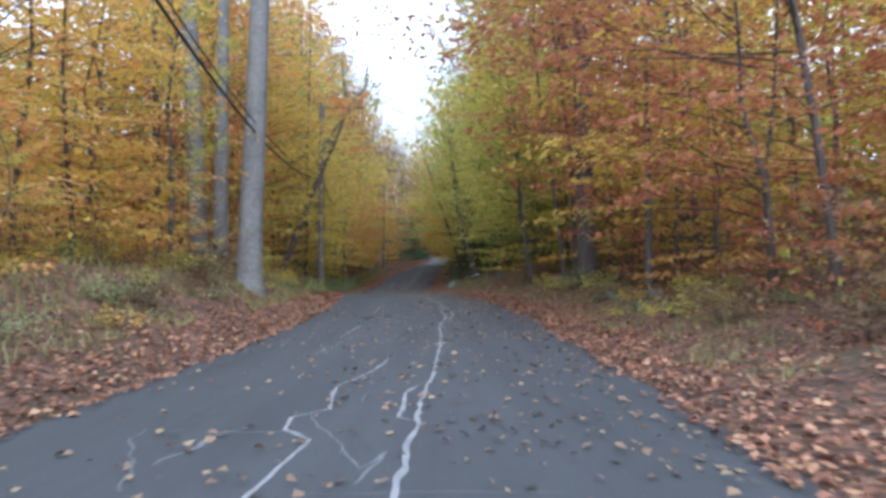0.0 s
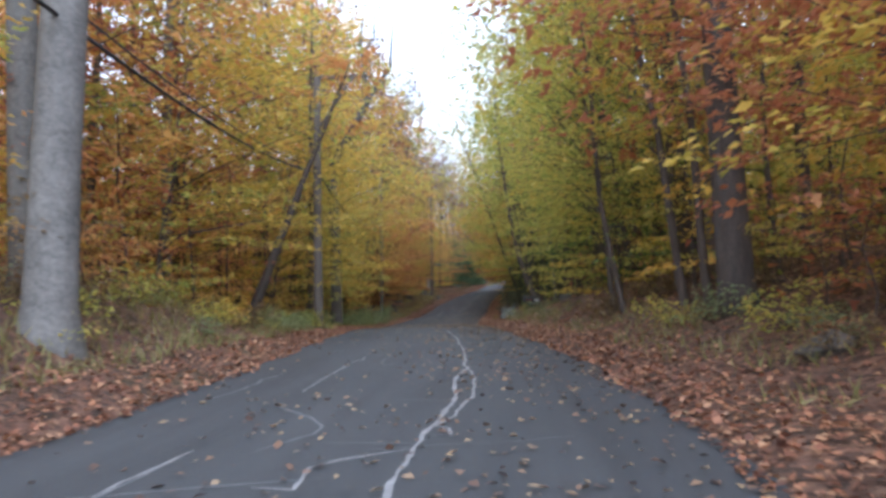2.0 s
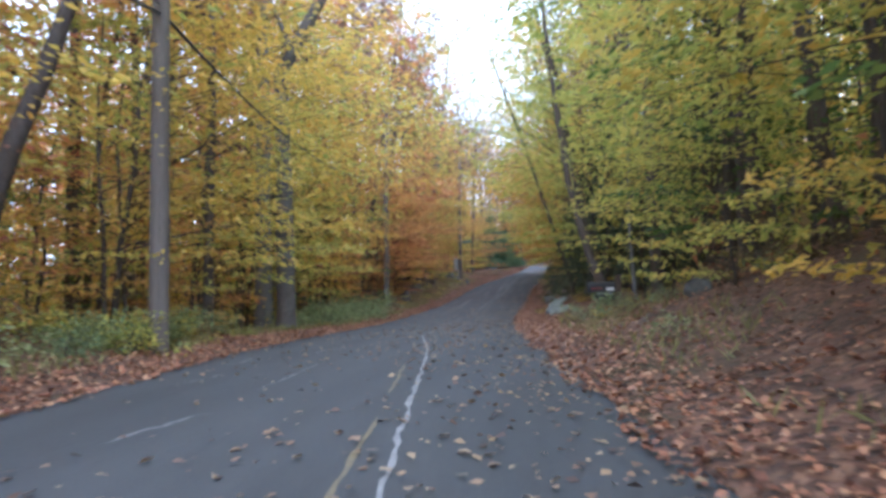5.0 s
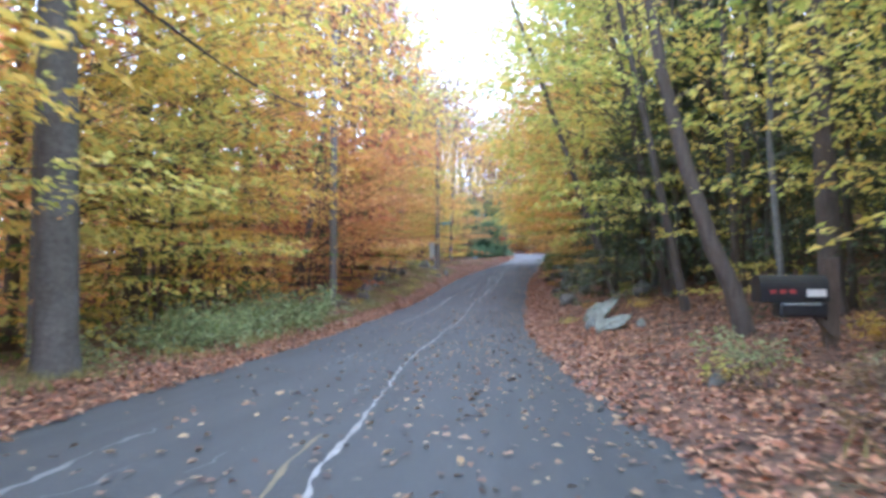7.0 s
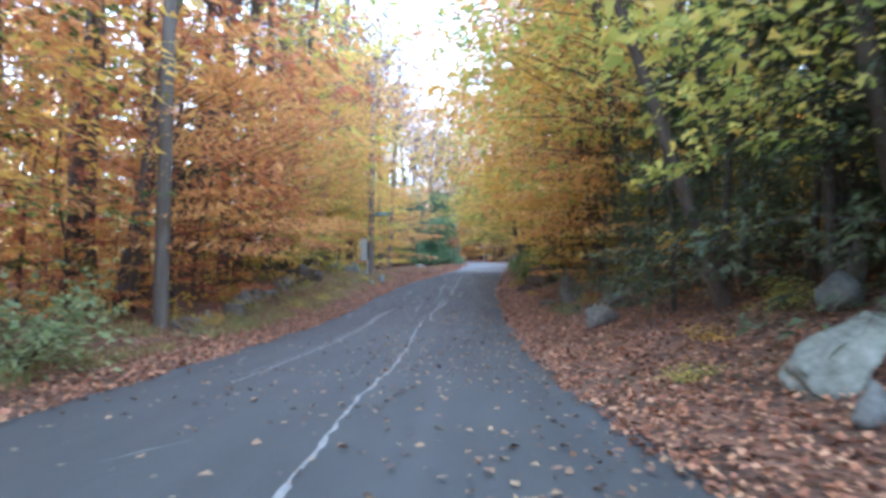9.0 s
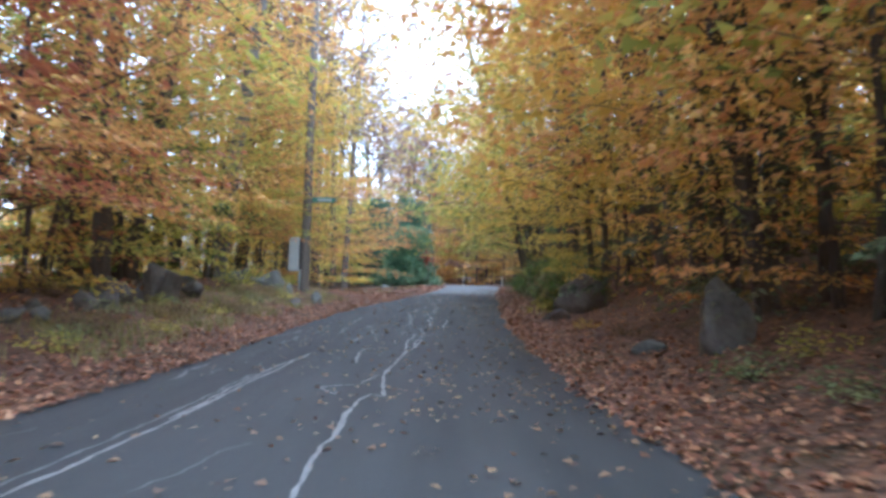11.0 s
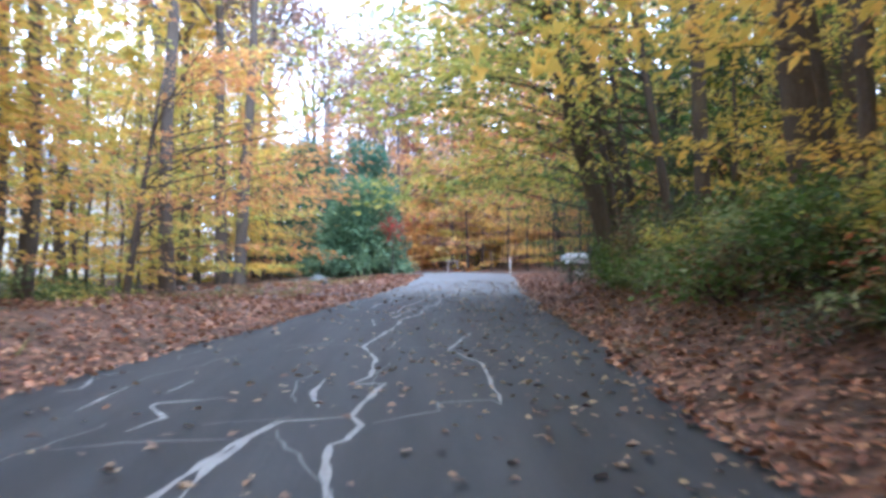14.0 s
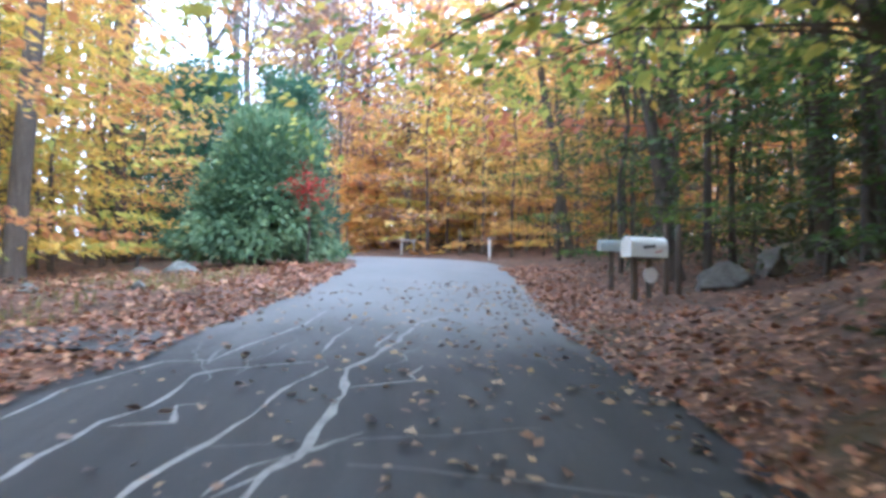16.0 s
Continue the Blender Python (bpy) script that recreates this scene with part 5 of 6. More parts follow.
def plant_shrubs():
    r = random.Random(9)
    words = {FERN: "pale green", LIME: "yellow-green", GREEN: "green", DULL: "dull brown and yellow", GOLD: "yellow", DARKGREEN: "dark green", RUST: "rusty brown"}
    spots = [(-9.0, 60.5, 0, 1.0, FERN), (-9.4, 63, 0, 1.15, FERN), (-9.5, 66, 0, 1.15, FERN), (-9.7, 69, 0, 1.4, FERN), (-9.6, 71.8, 0, 1.4, FERN), (-10.6, 64.5, 0, 1.2, FERN), (-9.3, 57.0, 1, 1.0, FERN),
             (1.5, 55.0, 1, 0.75, FERN), (1.15, 54.4, 2, 0.8, LIME), (2.1, 67.6, 2, 0.8, GOLD), (0.1, 69.8, 2, 0.6, LIME), (6.0, 17.5, 1, 0.8, LIME), (4.9, 16.2, 2, 1.1, LIME)]
    for i in range(14):
        spots.append((float(left_edge(36 + i)) - 1.3 - r.random() * 1.6, 36 + i * 1.0, r.choice((1, 2)), r.uniform(0.7, 1.1), FERN if i % 3 else LIME))
    for i in range(34):
        y = 101 + i * 0.45
        spots.append((float(right_edge(y)) + r.uniform(1.5, 3.8), y, r.choice((0, 1, 1, 2)), r.uniform(0.6, 1.0), (GREEN, LIME, DULL, GREEN, FERN, GREEN)[i % 6]))
    for i in range(30):
        y = 5 + i * 0.95
        spots.append((float(left_edge(y)) - r.uniform(2.2, 5.5), y, r.choice((1, 1, 2)), r.uniform(0.7, 1.1), (DULL, DULL, LIME, DULL, GOLD)[i % 5]))
    for i in range(16):
        y = 110 + i * 1.0
        spots.append((-11.2 - r.random() * 3, y, r.choice((0, 1)), r.uniform(0.8, 1.1), (LIME, FERN, GREEN)[i % 3]))
    for i in range(46):
        y = 13 + i * 0.75
        spots.append((float(left_edge(y)) - r.uniform(1.5, 4.6), y, r.choice((1, 1, 2)), r.uniform(0.6, 1.0), (FERN, DULL, FERN, LIME, DULL)[i % 5]))
    for i in range(18):
        y = 43 + i * 0.6
        spots.append((float(right_edge(y)) + r.uniform(1.4, 4.5), y, r.choice((1, 2, 2)), r.uniform(0.6, 1.0), (DULL, FERN, DULL)[i % 3]))
    for i in range(30):
        y = 78 + i * 0.95
        spots.append((float(left_edge(y)) - r.uniform(1.2, 3.4), y, 2, r.uniform(0.5, 1.0), (FERN, DULL, DULL, LIME)[i % 4]))
    for i in range(30):
        y = 103 + i * 0.5
        spots.append((float(right_edge(y)) + r.uniform(1.15, 2.6), y, r.choice((0, 1)), r.uniform(0.7, 1.0), (DULL, GREEN, FERN, DARKGREEN, GREEN)[i % 5]))
    for i in range(32):
        y = 9 + i * 0.8
        spots.append((float(right_edge(y)) + r.uniform(2.0, 5.5), y, r.choice((1, 2)), r.uniform(0.6, 1.0), (DULL, DULL, FERN, DULL, LIME)[i % 5]))
    for i in range(14):
        y = 105 + i * 1.05
        spots.append((float(right_edge(y)) + r.uniform(1.5, 2.6), y, r.choice((0, 1)), r.uniform(0.6, 0.9), (GREEN, RUST, LIME, DARKGREEN, DULL)[i % 5] if i < 9 else (LIME, GREEN)[i % 2]))
    for x, y, k, sc, m in spots:
        place_shrub(k, x, y, r.uniform(0, 360), sc, m, "low leafy %s shrub on the verge" % words[m])
    for i in range(110):
        side = -1 if i % 2 else 1
        y = r.uniform(5, 122)
        d = r.uniform(1.3, 7)
        if (side > 0 and 56 < y < 60) or clear(side, y, max(d, 3.1)) and d > 5:
            continue
        x = float(left_edge(y)) - d if side < 0 else float(right_edge(y)) + d
        m = r.choice((DULL, DULL, LIME, FERN, GOLD))
        k, turn, sc = 2 if d < 3 else r.choice((1, 2)), r.uniform(0, 360), r.uniform(0.5, 1.0)
        if side > 0 and 61.5 < y < 69 and d < 5:
            continue
        place_shrub(k, x, y, turn, sc, m, "low %s undergrowth in the leaf litter" % words[m], "undergrowth", "plant", "undergrowth")


plant_shrubs()


def heap(g, count, foot, top, height, leaves, lo, hi, slant=0.0):
    """Places of leaves in a heap of clumps that narrows from foot to top."""
    got = []
    for k in range(count):
        v = (k + 0.5) / count
        a = k * 2.4
        reach = (foot + (top - foot) * v) * math.sqrt(g.uniform(0.2, 1.0))
        c = (math.cos(a) * reach + slant * v - slant / 2, math.sin(a) * reach * 0.9, 0.35 + (height - 0.9) * v ** 1.1)
        u = g.normal(0, 1, (leaves, 3))
        u /= np.linalg.norm(u, axis=1, keepdims=True)
        got.append(u * (g.uniform(lo, hi) * g.uniform(0.35, 1.1, leaves) ** 0.7)[:, None] * (1.2, 1.2, 0.8) + c)
    at = np.concatenate(got)
    return at[at[:, 2] > 0.05]


def soft_pine(x, y, height, spread, seed):
    """A young pine with a soft, full crown."""
    g = np.random.default_rng(seed)
    at = heap(g, 60, spread, spread * 0.4, height, 170, 0.5, 0.85)
    n = len(at)
    root = empty("pine_tree", pose(x, y, ground_z(x, y)), "soft blue-green pine behind the big shrub", "tree", "pines")
    verts, faces = [], []
    tube(verts, faces, [(0, 0, -0.3), (0.05, 0, height * 0.5), (0, 0, height * 0.92)], [0.16, 0.1, 0.02], 8)
    part("trunk", mesh_of("pine_trunk", verts, faces, BARK_BROWN, True), root)
    way = g.normal(0, 0.5, (n, 3)) + at * (0.5, 0.5, 0) + (0, 0, 0.5)
    ob = part("crown", leaf_mesh("pine_crown", at, way, g.normal(0, 1, (n, 3)), g.uniform(0.25, 0.5, n), PINE, g, 0.2), root)
    ob["kind"] = "stuff"


def big_shrub():
    """The tall evergreen shrub that stands on the lawn."""
    g = np.random.default_rng(17)
    at = heap(g, 60, 2.45, 0.75, 5.0, 300, 0.5, 0.9, 0.7)
    n = len(at)
    way = g.normal(0, 0.7, (n, 3)) + at - (0, 0, 2.0)
    root = empty("evergreen_shrub", pose(-5.1, 138.0, ground_z(-5.1, 138.0)), "tall rounded green evergreen shrub on the leafy lawn", "shrub")
    verts, faces = [], []
    r = random.Random(4)
    for b in range(9):
        tube(verts, faces, limb_path((r.uniform(-0.4, 0.4), r.uniform(-0.4, 0.4), -0.1), b * 2.4, 3.4, 1.1, 0.2, r)[:4], [0.06, 0.05, 0.04, 0.02], 5)
    part("branchwork", mesh_of("evergreen_stems", verts, faces, BARK_DARK), root)
    part("foliage", leaf_mesh("evergreen_leaves", at, way, g.normal(0, 0.7, (n, 3)) + (0, 0, 1), g.uniform(0.16, 0.32, n), GREEN2, g, 0.45), root)
    ru = empty("red_shrub", pose(-3.5, 136.6, ground_z(-3.5, 136.6)), "small shrub with a patch of red leaves", "shrub")
    c, m = 260, g.normal(0, 1, (260, 3)) * (0.35, 0.3, 0.35) + (0, 0, 2.2)
    stem, faces = [], []
    tube(stem, faces, [(0, 0, -0.1), (0.05, 0, 1.1), (0, 0, 2.3)], [0.04, 0.03, 0.01], 5)
    part("branchwork", mesh_of("red_stems", stem, faces, BARK_DARK), ru)
    part("foliage", leaf_mesh("red_leaves", m, g.normal(0, 1, (c, 3)), g.normal(0, 0.6, (c, 3)) + (0, 0, 1), g.uniform(0.1, 0.2, c), RED, g), ru)


GREEN2 = leafy("blue_green_shrub_leaves", [(0.08, 0.145, 0.085), (0.17, 0.275, 0.15), (0.28, 0.39, 0.2), (0.4, 0.46, 0.2)], 0.45)
big_shrub()
soft_pine(-8.2, 144.5, 8.2, 2.3, 91)
soft_pine(-5.2, 147.0, 8.4, 2.2, 92)
soft_pine(-10.8, 147.5, 8.6, 2.4, 93)

# ---- fallen leaves and grass ----


def scatter(name, pts, mat, label, lo, hi, seed, tilt=0.35, lift=0.02):
    g = np.random.default_rng(seed)
    n = len(pts)
    at = np.array([(x, y, ground_z(x, y) + lift) for x, y in pts])
    at[:, 2] += g.uniform(0, 0.045, n)
    a = g.uniform(0, 2 * np.pi, n)
    way = np.stack([np.cos(a), np.sin(a), g.normal(0, tilt * 0.6, n)], 1)
    up = g.normal(0, tilt, (n, 3)) + (0, 0, 1)
    ob = new(name, leaf_mesh(name, at, way, up, g.uniform(lo, hi, n), mat, g, 0.75))
    tagged(ob, label, "leaves", kind="stuff")


def fallen():
    g = np.random.default_rng(21)
    for side in (-1, 1):
        pts = []
        for _ in range(42000):
            y = 2 + 134 * g.random()
            d = abs(g.normal(0, 1.1)) if g.random() < 0.55 else g.uniform(0, 6.5)
            d -= 0.22 + 0.25 * noise.noise((side * 3.0, y * 0.5, 0))
            pts.append((float(left_edge(y)) - d if side < 0 else float(right_edge(y)) + d, y))
        scatter("fallen_leaves", pts, FALLEN, "thick drift of brown fallen leaves along the road edge", 0.055, 0.12, 30 + side)
    for side, count in ((1, 16000), (-1, 7000)):
        pts = []
        for _ in range(count):
            y = g.uniform(44, 80)
            d = g.uniform(0.8, 6.5)
            pts.append((float(left_edge(y)) - d if side < 0 else float(right_edge(y)) + d, y))
        scatter("fallen_leaves", pts, FALLEN, "brown fallen leaves on the ground under the trees", 0.05, 0.105, 44 + side)
    pts = []
    for _ in range(5000):
        y = g.uniform(112, 136)
        pts.append((float(left_edge(y)) - g.uniform(0.3, 8), y))
    scatter("fallen_leaves", pts, FALLEN, "brown fallen leaves strewn over the lawn and the drive", 0.07, 0.14, 37, 0.35, 0.075)
    pts = []
    for _ in range(9000):
        y = 2 + 128 * g.random()
        l, r = float(left_edge(y)), float(right_edge(y))
        u = g.beta(2.6, 1.1) if g.random() < 0.75 else g.random()
        if noise.noise((u * 2.0, y * 0.25, 4)) < -0.15 and g.random() < 0.6:
            continue
        pts.append((l + (r - l) * u, y))
    scatter("leaves_on_road", pts, FALLEN_ROAD, "single brown and yellow leaves lying on the asphalt", 0.05, 0.12, 33, 0.25, 0.008)


fallen()


def grass():
    g = np.random.default_rng(40)
    at = []
    for _ in range(15000):
        k = g.random()
        if k < 0.55:
            y = g.uniform(4, 58)
            at.append((float(left_edge(y)) - g.uniform(0.9, 3.4), y))
        elif k < 0.75:
            y = g.uniform(58, 110)
            at.append((float(left_edge(y)) - g.uniform(0.7, 2.6), y))
        elif k < 0.9:
            y = g.uniform(8, 50)
            at.append((float(right_edge(y)) + g.uniform(0.8, 2.6), y))
        else:
            y = g.uniform(120, 134)
            at.append((float(left_edge(y)) - g.uniform(1.5, 6), y))
    for _ in range(7000):
        y = g.uniform(62, 109)
        at.append((float(left_edge(y)) - g.uniform(0.8, 3.4), y))
    P = []
    for x, y in at:
        if noise.noise((x * 0.5, y * 0.5, 2)) > -0.1:
            P.append((x, y, ground_z(x, y) + 0.08))
    P = np.array(P)
    n = len(P)
    way = g.normal(0, 0.4, (n, 3)) + (0, 0, 1)
    ob = new("grass", leaf_mesh("grass", P, way, g.normal(0, 1, (n, 3)) * (1, 1, 0.1), g.uniform(0.15, 0.4, n), GRASS, g, 0.08))
    tagged(ob, "straw-coloured and green grass tufts along the verge", "grass", kind="stuff")


GRASS = leafy("dry_grass", [(0.13, 0.15, 0.045), (0.26, 0.25, 0.09), (0.4, 0.34, 0.16)], 0.3)
grass()

# ---- poles and cables ----


def pole(x, y, height, radius, label):
    root = empty("utility_pole", pose(x, y, ground_z(x, y)), label, "utility pole", "utility poles")
    verts, faces = [], []
    tube(verts, faces, [(0, 0, -0.5), (0.0, 0, height * 0.5), (0.02, 0, height)], [radius, radius * 0.88, radius * 0.75], 14)
    part("shaft", mesh_of("pole_shaft", verts, faces, POLE_WOOD, True), root)
    return root


def box_bm(sx, sy, sz, at=(0, 0, 0), bevel=0.01, m=None):
    bm = bmesh.new()
    bmesh.ops.create_cube(bm, size=1, matrix=(m or Matrix.Identity(4)) @ Matrix.Translation(at) @ Matrix.Diagonal((sx, sy, sz, 1)))
    if bevel:
        bmesh.ops.bevel(bm, geom=bm.edges[:], offset=bevel, segments=2, affect="EDGES", profile=0.5)
    return bm


def rod(name, pts, rad, parent, mat, label="", sides=8):
    verts, faces = [], []
    tube(verts, faces, pts, [rad] * len(pts), sides)
    return part(name, mesh_of(name, verts, faces, mat, True), parent, label=label)


GREY_STEEL = grainy("grey_painted_steel", (0.3, 0.34, 0.34), (0.42, 0.46, 0.45), 2.0, 0.55, (1, 1, 1), 0.002)
SIGN_GREEN = grainy("green_sign_paint", (0.03, 0.12, 0.09), (0.06, 0.18, 0.14), 3.0, 0.45, (1, 1, 1), 0.001)
PORCELAIN = grainy("brown_porcelain", (0.05, 0.035, 0.03), (0.1, 0.08, 0.07), 4.0, 0.35)
WHITE_PAINT = grainy("white_paint", (0.6, 0.61, 0.6), (0.8, 0.8, 0.78), 3.0, 0.5, (1, 1, 1), 0.002)
BLACK_PAINT = grainy("black_enamel", (0.012, 0.012, 0.014), (0.03, 0.03, 0.034), 4.0, 0.35, (1, 1, 1), 0.002)
POST_WOOD = grainy("rough_post_wood", (0.05, 0.038, 0.028), (0.14, 0.105, 0.08), 5.0, 0.9, (5, 5, 0.6), 0.01)
RED_PAINT = grainy("red_paint", (0.3, 0.03, 0.03), (0.4, 0.06, 0.05), 4.0, 0.5)

pole_a = pole(-6.8, 42.5, 10.6, 0.19, "weathered wooden utility pole with a one-sided crossarm")
part("crossarm", box_bm(2.5, 0.12, 0.15, (1.1, -0.05, 10.35)), pole_a, POLE_WOOD)
rod("brace", [(0.1, -0.1, 8.2), (1.55, -0.1, 10.3)], 0.06, pole_a, POLE_WOOD)
for k in range(3):
    verts, faces = [], []
    tube(verts, faces, [(0.85 + 0.65 * k, -0.05, 10.4), (0.85 + 0.65 * k, -0.05, 10.52), (0.85 + 0.65 * k, -0.05, 10.56), (0.85 + 0.65 * k, -0.05, 10.68)], [0.03, 0.075, 0.05, 0.04], 8)
    part("insulator", mesh_of("insulator", verts, faces, PORCELAIN, True), pole_a)
pole(-10.1, 78.8, 12.8, 0.19, "tall weathered wooden utility pole beside stones")
pole_c = pole(-8.45, 108.5, 12.8, 0.2, "wooden utility pole with a grey box and a green sign")
box = part("equipment_box", box_bm(0.42, 0.34, 1.4, (-0.46, -0.05, 1.5), 0.04), pole_c, GREY_STEEL, "pale grey steel equipment box")
part("bracket", box_bm(0.14, 0.2, 1.2, (-0.2, -0.02, 1.5), 0.01), box, BLACK_PAINT)
rod("conduit", [(-0.2, -0.12, -0.2), (-0.2, -0.14, 0.85)], 0.035, pole_c, GREY_STEEL)
sign = part("sign_plate", box_bm(0.95, 0.03, 0.24, (0.68, -0.12, 3.8), 0.008), pole_c, SIGN_GREEN, "green street sign plate")
part("lettering_bar", box_bm(0.6, 0.012, 0.08, (0.72, -0.137, 3.8), 0.0), sign, GREY_STEEL)
pole(-8.4, 152, 12, 0.19, "wooden utility pole among the pines")
pole(-4.4, 4.3, 10.5, 0.19, "weathered wooden utility pole beside the road")


def cable(a, b, sag, rad, label):
    """A hanging cable between two points."""
    root = empty("overhead_cable", Matrix.Identity(4), label, "cable", "overhead cables")
    pts = []
    for i in range(25):
        u = i / 24
        p = Vector(a).lerp(Vector(b), u)
        p.z -= 4 * sag * u * (1 - u)
        pts.append(p)
    rod("strand", pts, rad, root, WIRE, sides=6)
    return root


cable((-4.35, 4.3, 7.1), (-6.75, 42.4, 6.75), 1.45, 0.036, "thick black cable hanging between the utility poles")
cable((-4.35, 4.3, 7.35), (-6.75, 42.4, 6.95), 1.4, 0.02, "thin black cable strung above the thick one")
cable((-6.75, 42.6, 6.75), (-10.0, 78.7, 9.4), 1.5, 0.035, "black cable hanging between the utility poles")
cable((-10.0, 78.9, 9.4), (-8.4, 108.4, 11.3), 0.9, 0.035, "black cable hanging between the utility poles")
cable((-8.4, 108.6, 11.3), (-8.4, 152, 13.2), 1.1, 0.035, "black cable hanging between the utility poles")

# ---- stones ----


def boulder(x, y, sx, sy, sz, seed, mat, label, tilt=(0, 0, 0), sink=0.25, group="roadside stones"):
    bm = bmesh.new()
    bmesh.ops.create_icosphere(bm, subdivisions=4 if sx > 0.9 else 3, radius=1)
    r = random.Random(seed)
    cuts = [(Vector((r.uniform(-1, 1), r.uniform(-1, 1), r.uniform(-0.4, 1))).normalized(), r.uniform(0.42, 0.8)) for _ in range(13)]
    for v in bm.verts:
        p = v.co.copy()
        for nrm, d in cuts:
            h = p.dot(nrm)
            if h > d:
                p -= nrm * (h - d) * 0.97
        q = p * 1.7 + Vector((seed * 1.3, seed, 0))
        p *= 1 + 0.2 * noise.noise(q) + 0.09 * noise.noise(q * 3.1) + 0.04 * noise.noise(q * 9)
        v.co = Vector((p.x * sx / 2, p.y * sy / 2, p.z * sz / 2))
    for f in bm.faces:
        f.smooth = True
    me = bpy.data.meshes.new("stone")
    bm.to_mesh(me)
    bm.free()
    me.materials.append(mat)
    ob = new("boulder" if sx > 0.9 else "stone", me)
    ob.matrix_basis = pose(x, y, ground_z(x, y) + sz * (0.5 - sink), *tilt)
    return tagged(ob, label, "boulder" if sx > 0.9 else "stone", group)


boulder(1.4, 100.4, 2.3, 1.8, 2.2, 1, BROWN_ROCK, "big dark brown boulder in the leafy bank", (8, 5, 20), 0.32)
boulder(0.55, 99.3, 0.9, 0.7, 0.5, 2, BROWN_ROCK, "low slab leaning on the big boulder", (10, -20, 10))
boulder(0.9, 67.6, 1.5, 1.1, 0.36, 3, PALE_STONE, "pale grey slab slanting up out of the leaf litter", (18, -34, 8), -0.2)
boulder(0.9, 65.4, 1.3, 0.85, 0.34, 4, PALE_STONE, "flat pale grey slab slanting out of the leaf litter", (14, -26, 6), -0.1)
boulder(0.5, 66.3, 0.5, 0.42, 0.42, 5, STONE, "small grey stone below the slab", (0, 20, 0), 0.2)
boulder(1.65, 64.8, 0.34, 0.3, 0.3, 41, PALE_STONE, "small pale stone beside the slab", (0, 10, 30), 0.2)
boulder(2.7, 71.4, 0.8, 0.6, 0.75, 6, STONE, "rounded grey stone on the wooded bank", (0, 0, 0), 0.12)
boulder(3.2, 71.8, 0.42, 0.4, 1.25, 7, STONE, "upright grey stone on the wooded bank", (0, 10, 0), 0.12)
boulder(0.6, 79.0, 1.1, 0.9, 0.9, 8, DARK_STONE, "grey boulder under the dark hemlocks", (0, 0, 30))
boulder(1.7, 82.5, 0.9, 0.8, 0.8, 9, DARK_STONE, "grey stone under the dark hemlocks", (0, 0, 60))
boulder(1.3, 88.4, 1.3, 1.1, 1.7, 10, DARK_STONE, "tall dark boulder at the road's edge", (0, 6, 60))
boulder(0.6, 90.3, 0.8, 0.5, 0.4, 11, STONE, "flat grey stone on the leafy bank", (12, -15, 0))
boulder(-10.1, 104.3, 1.0, 0.8, 0.8, 12, STONE, "pale flat-topped boulder beside the utility pole", (0, 0, 0), 0.12)
boulder(-9.2, 105.9, 1.0, 0.8, 0.8, 13, STONE, "pale flat-topped boulder beside the utility pole", (0, 5, 40), 0.15)
boulder(-8.4, 104.7, 0.7, 0.6, 0.7, 14, STONE, "mossy stone beside the utility pole", (0, 8, 70), 0.2)
boulder(-7.35, 104.9, 0.5, 0.45, 0.6, 15, STONE, "pale mossy stone at the edge of the verge", (0, 0, 20), 0.15)
boulder(-7.75, 102.5, 0.7, 0.5, 0.4, 28, DARK_STONE, "low mossy stone at the edge of the verge", (0, 6, 50), 0.2)
boulder(0.95, 54.2, 0.34, 0.3, 0.28, 29, STONE, "small blue-grey stone in front of the mailbox", (0, 6, 50), 0.2)
boulder(-7.7, 134.8, 0.9, 0.5, 0.35, 16, DARK_STONE, "dark flat stone on the leafy lawn", (0, 0, 10))
boulder(-6.8, 135.4, 1.3, 0.9, 0.7, 17, STONE, "pale rounded stone on the leafy lawn", (0, 0, 0), 0.35)
boulder(5.1, 128.2, 1.7, 1.2, 1.0, 18, DARK_STONE, "grey rock ledge behind the mailbox", (0, -8, 20), 0.35)
boulder(6.5, 128.8, 1.6, 1.2, 1.1, 19, DARK_STONE, "grey rock ledge behind the mailbox", (0, 5, 70), 0.35)
boulder(3.6, 125.0, 0.5, 0.3, 0.25, 20, STONE, "small pale stone in the leaf litter", (0, 10, 20))
boulder(4.7, 22.0, 0.8, 0.6, 0.5, 21, DARK_STONE, "grey stone on the leafy bank", (0, 0, 0))
boulder(5.6, 20.4, 0.8, 0.6, 0.45, 22, DARK_STONE, "grey stone on the leafy bank", (0, 0, 50))
boulder(3.3, 44.2, 0.9, 0.7, 0.5, 23, STONE, "grey stone on the leafy bank", (0, -10, 50))

boulder(-10.4, 97.0, 1.4, 1.2, 1.5, 24, DARK_STONE, "rough brown rock of the tumbled-down wall", (10, 12, 40), 0.2)
boulder(-10.9, 95.3, 1.2, 1.0, 1.0, 25, DARK_STONE, "rough brown rock of the tumbled-down wall", (0, -8, 10), 0.2)
boulder(-10.1, 98.9, 1.0, 0.8, 0.7, 26, DARK_STONE, "rough brown rock of the tumbled-down wall", (0, 10, 80), 0.2)
boulder(-9.7, 106.4, 1.3, 0.9, 0.45, 27, STONE, "flat pale slab near the utility pole", (0, 8, 10), 0.15)


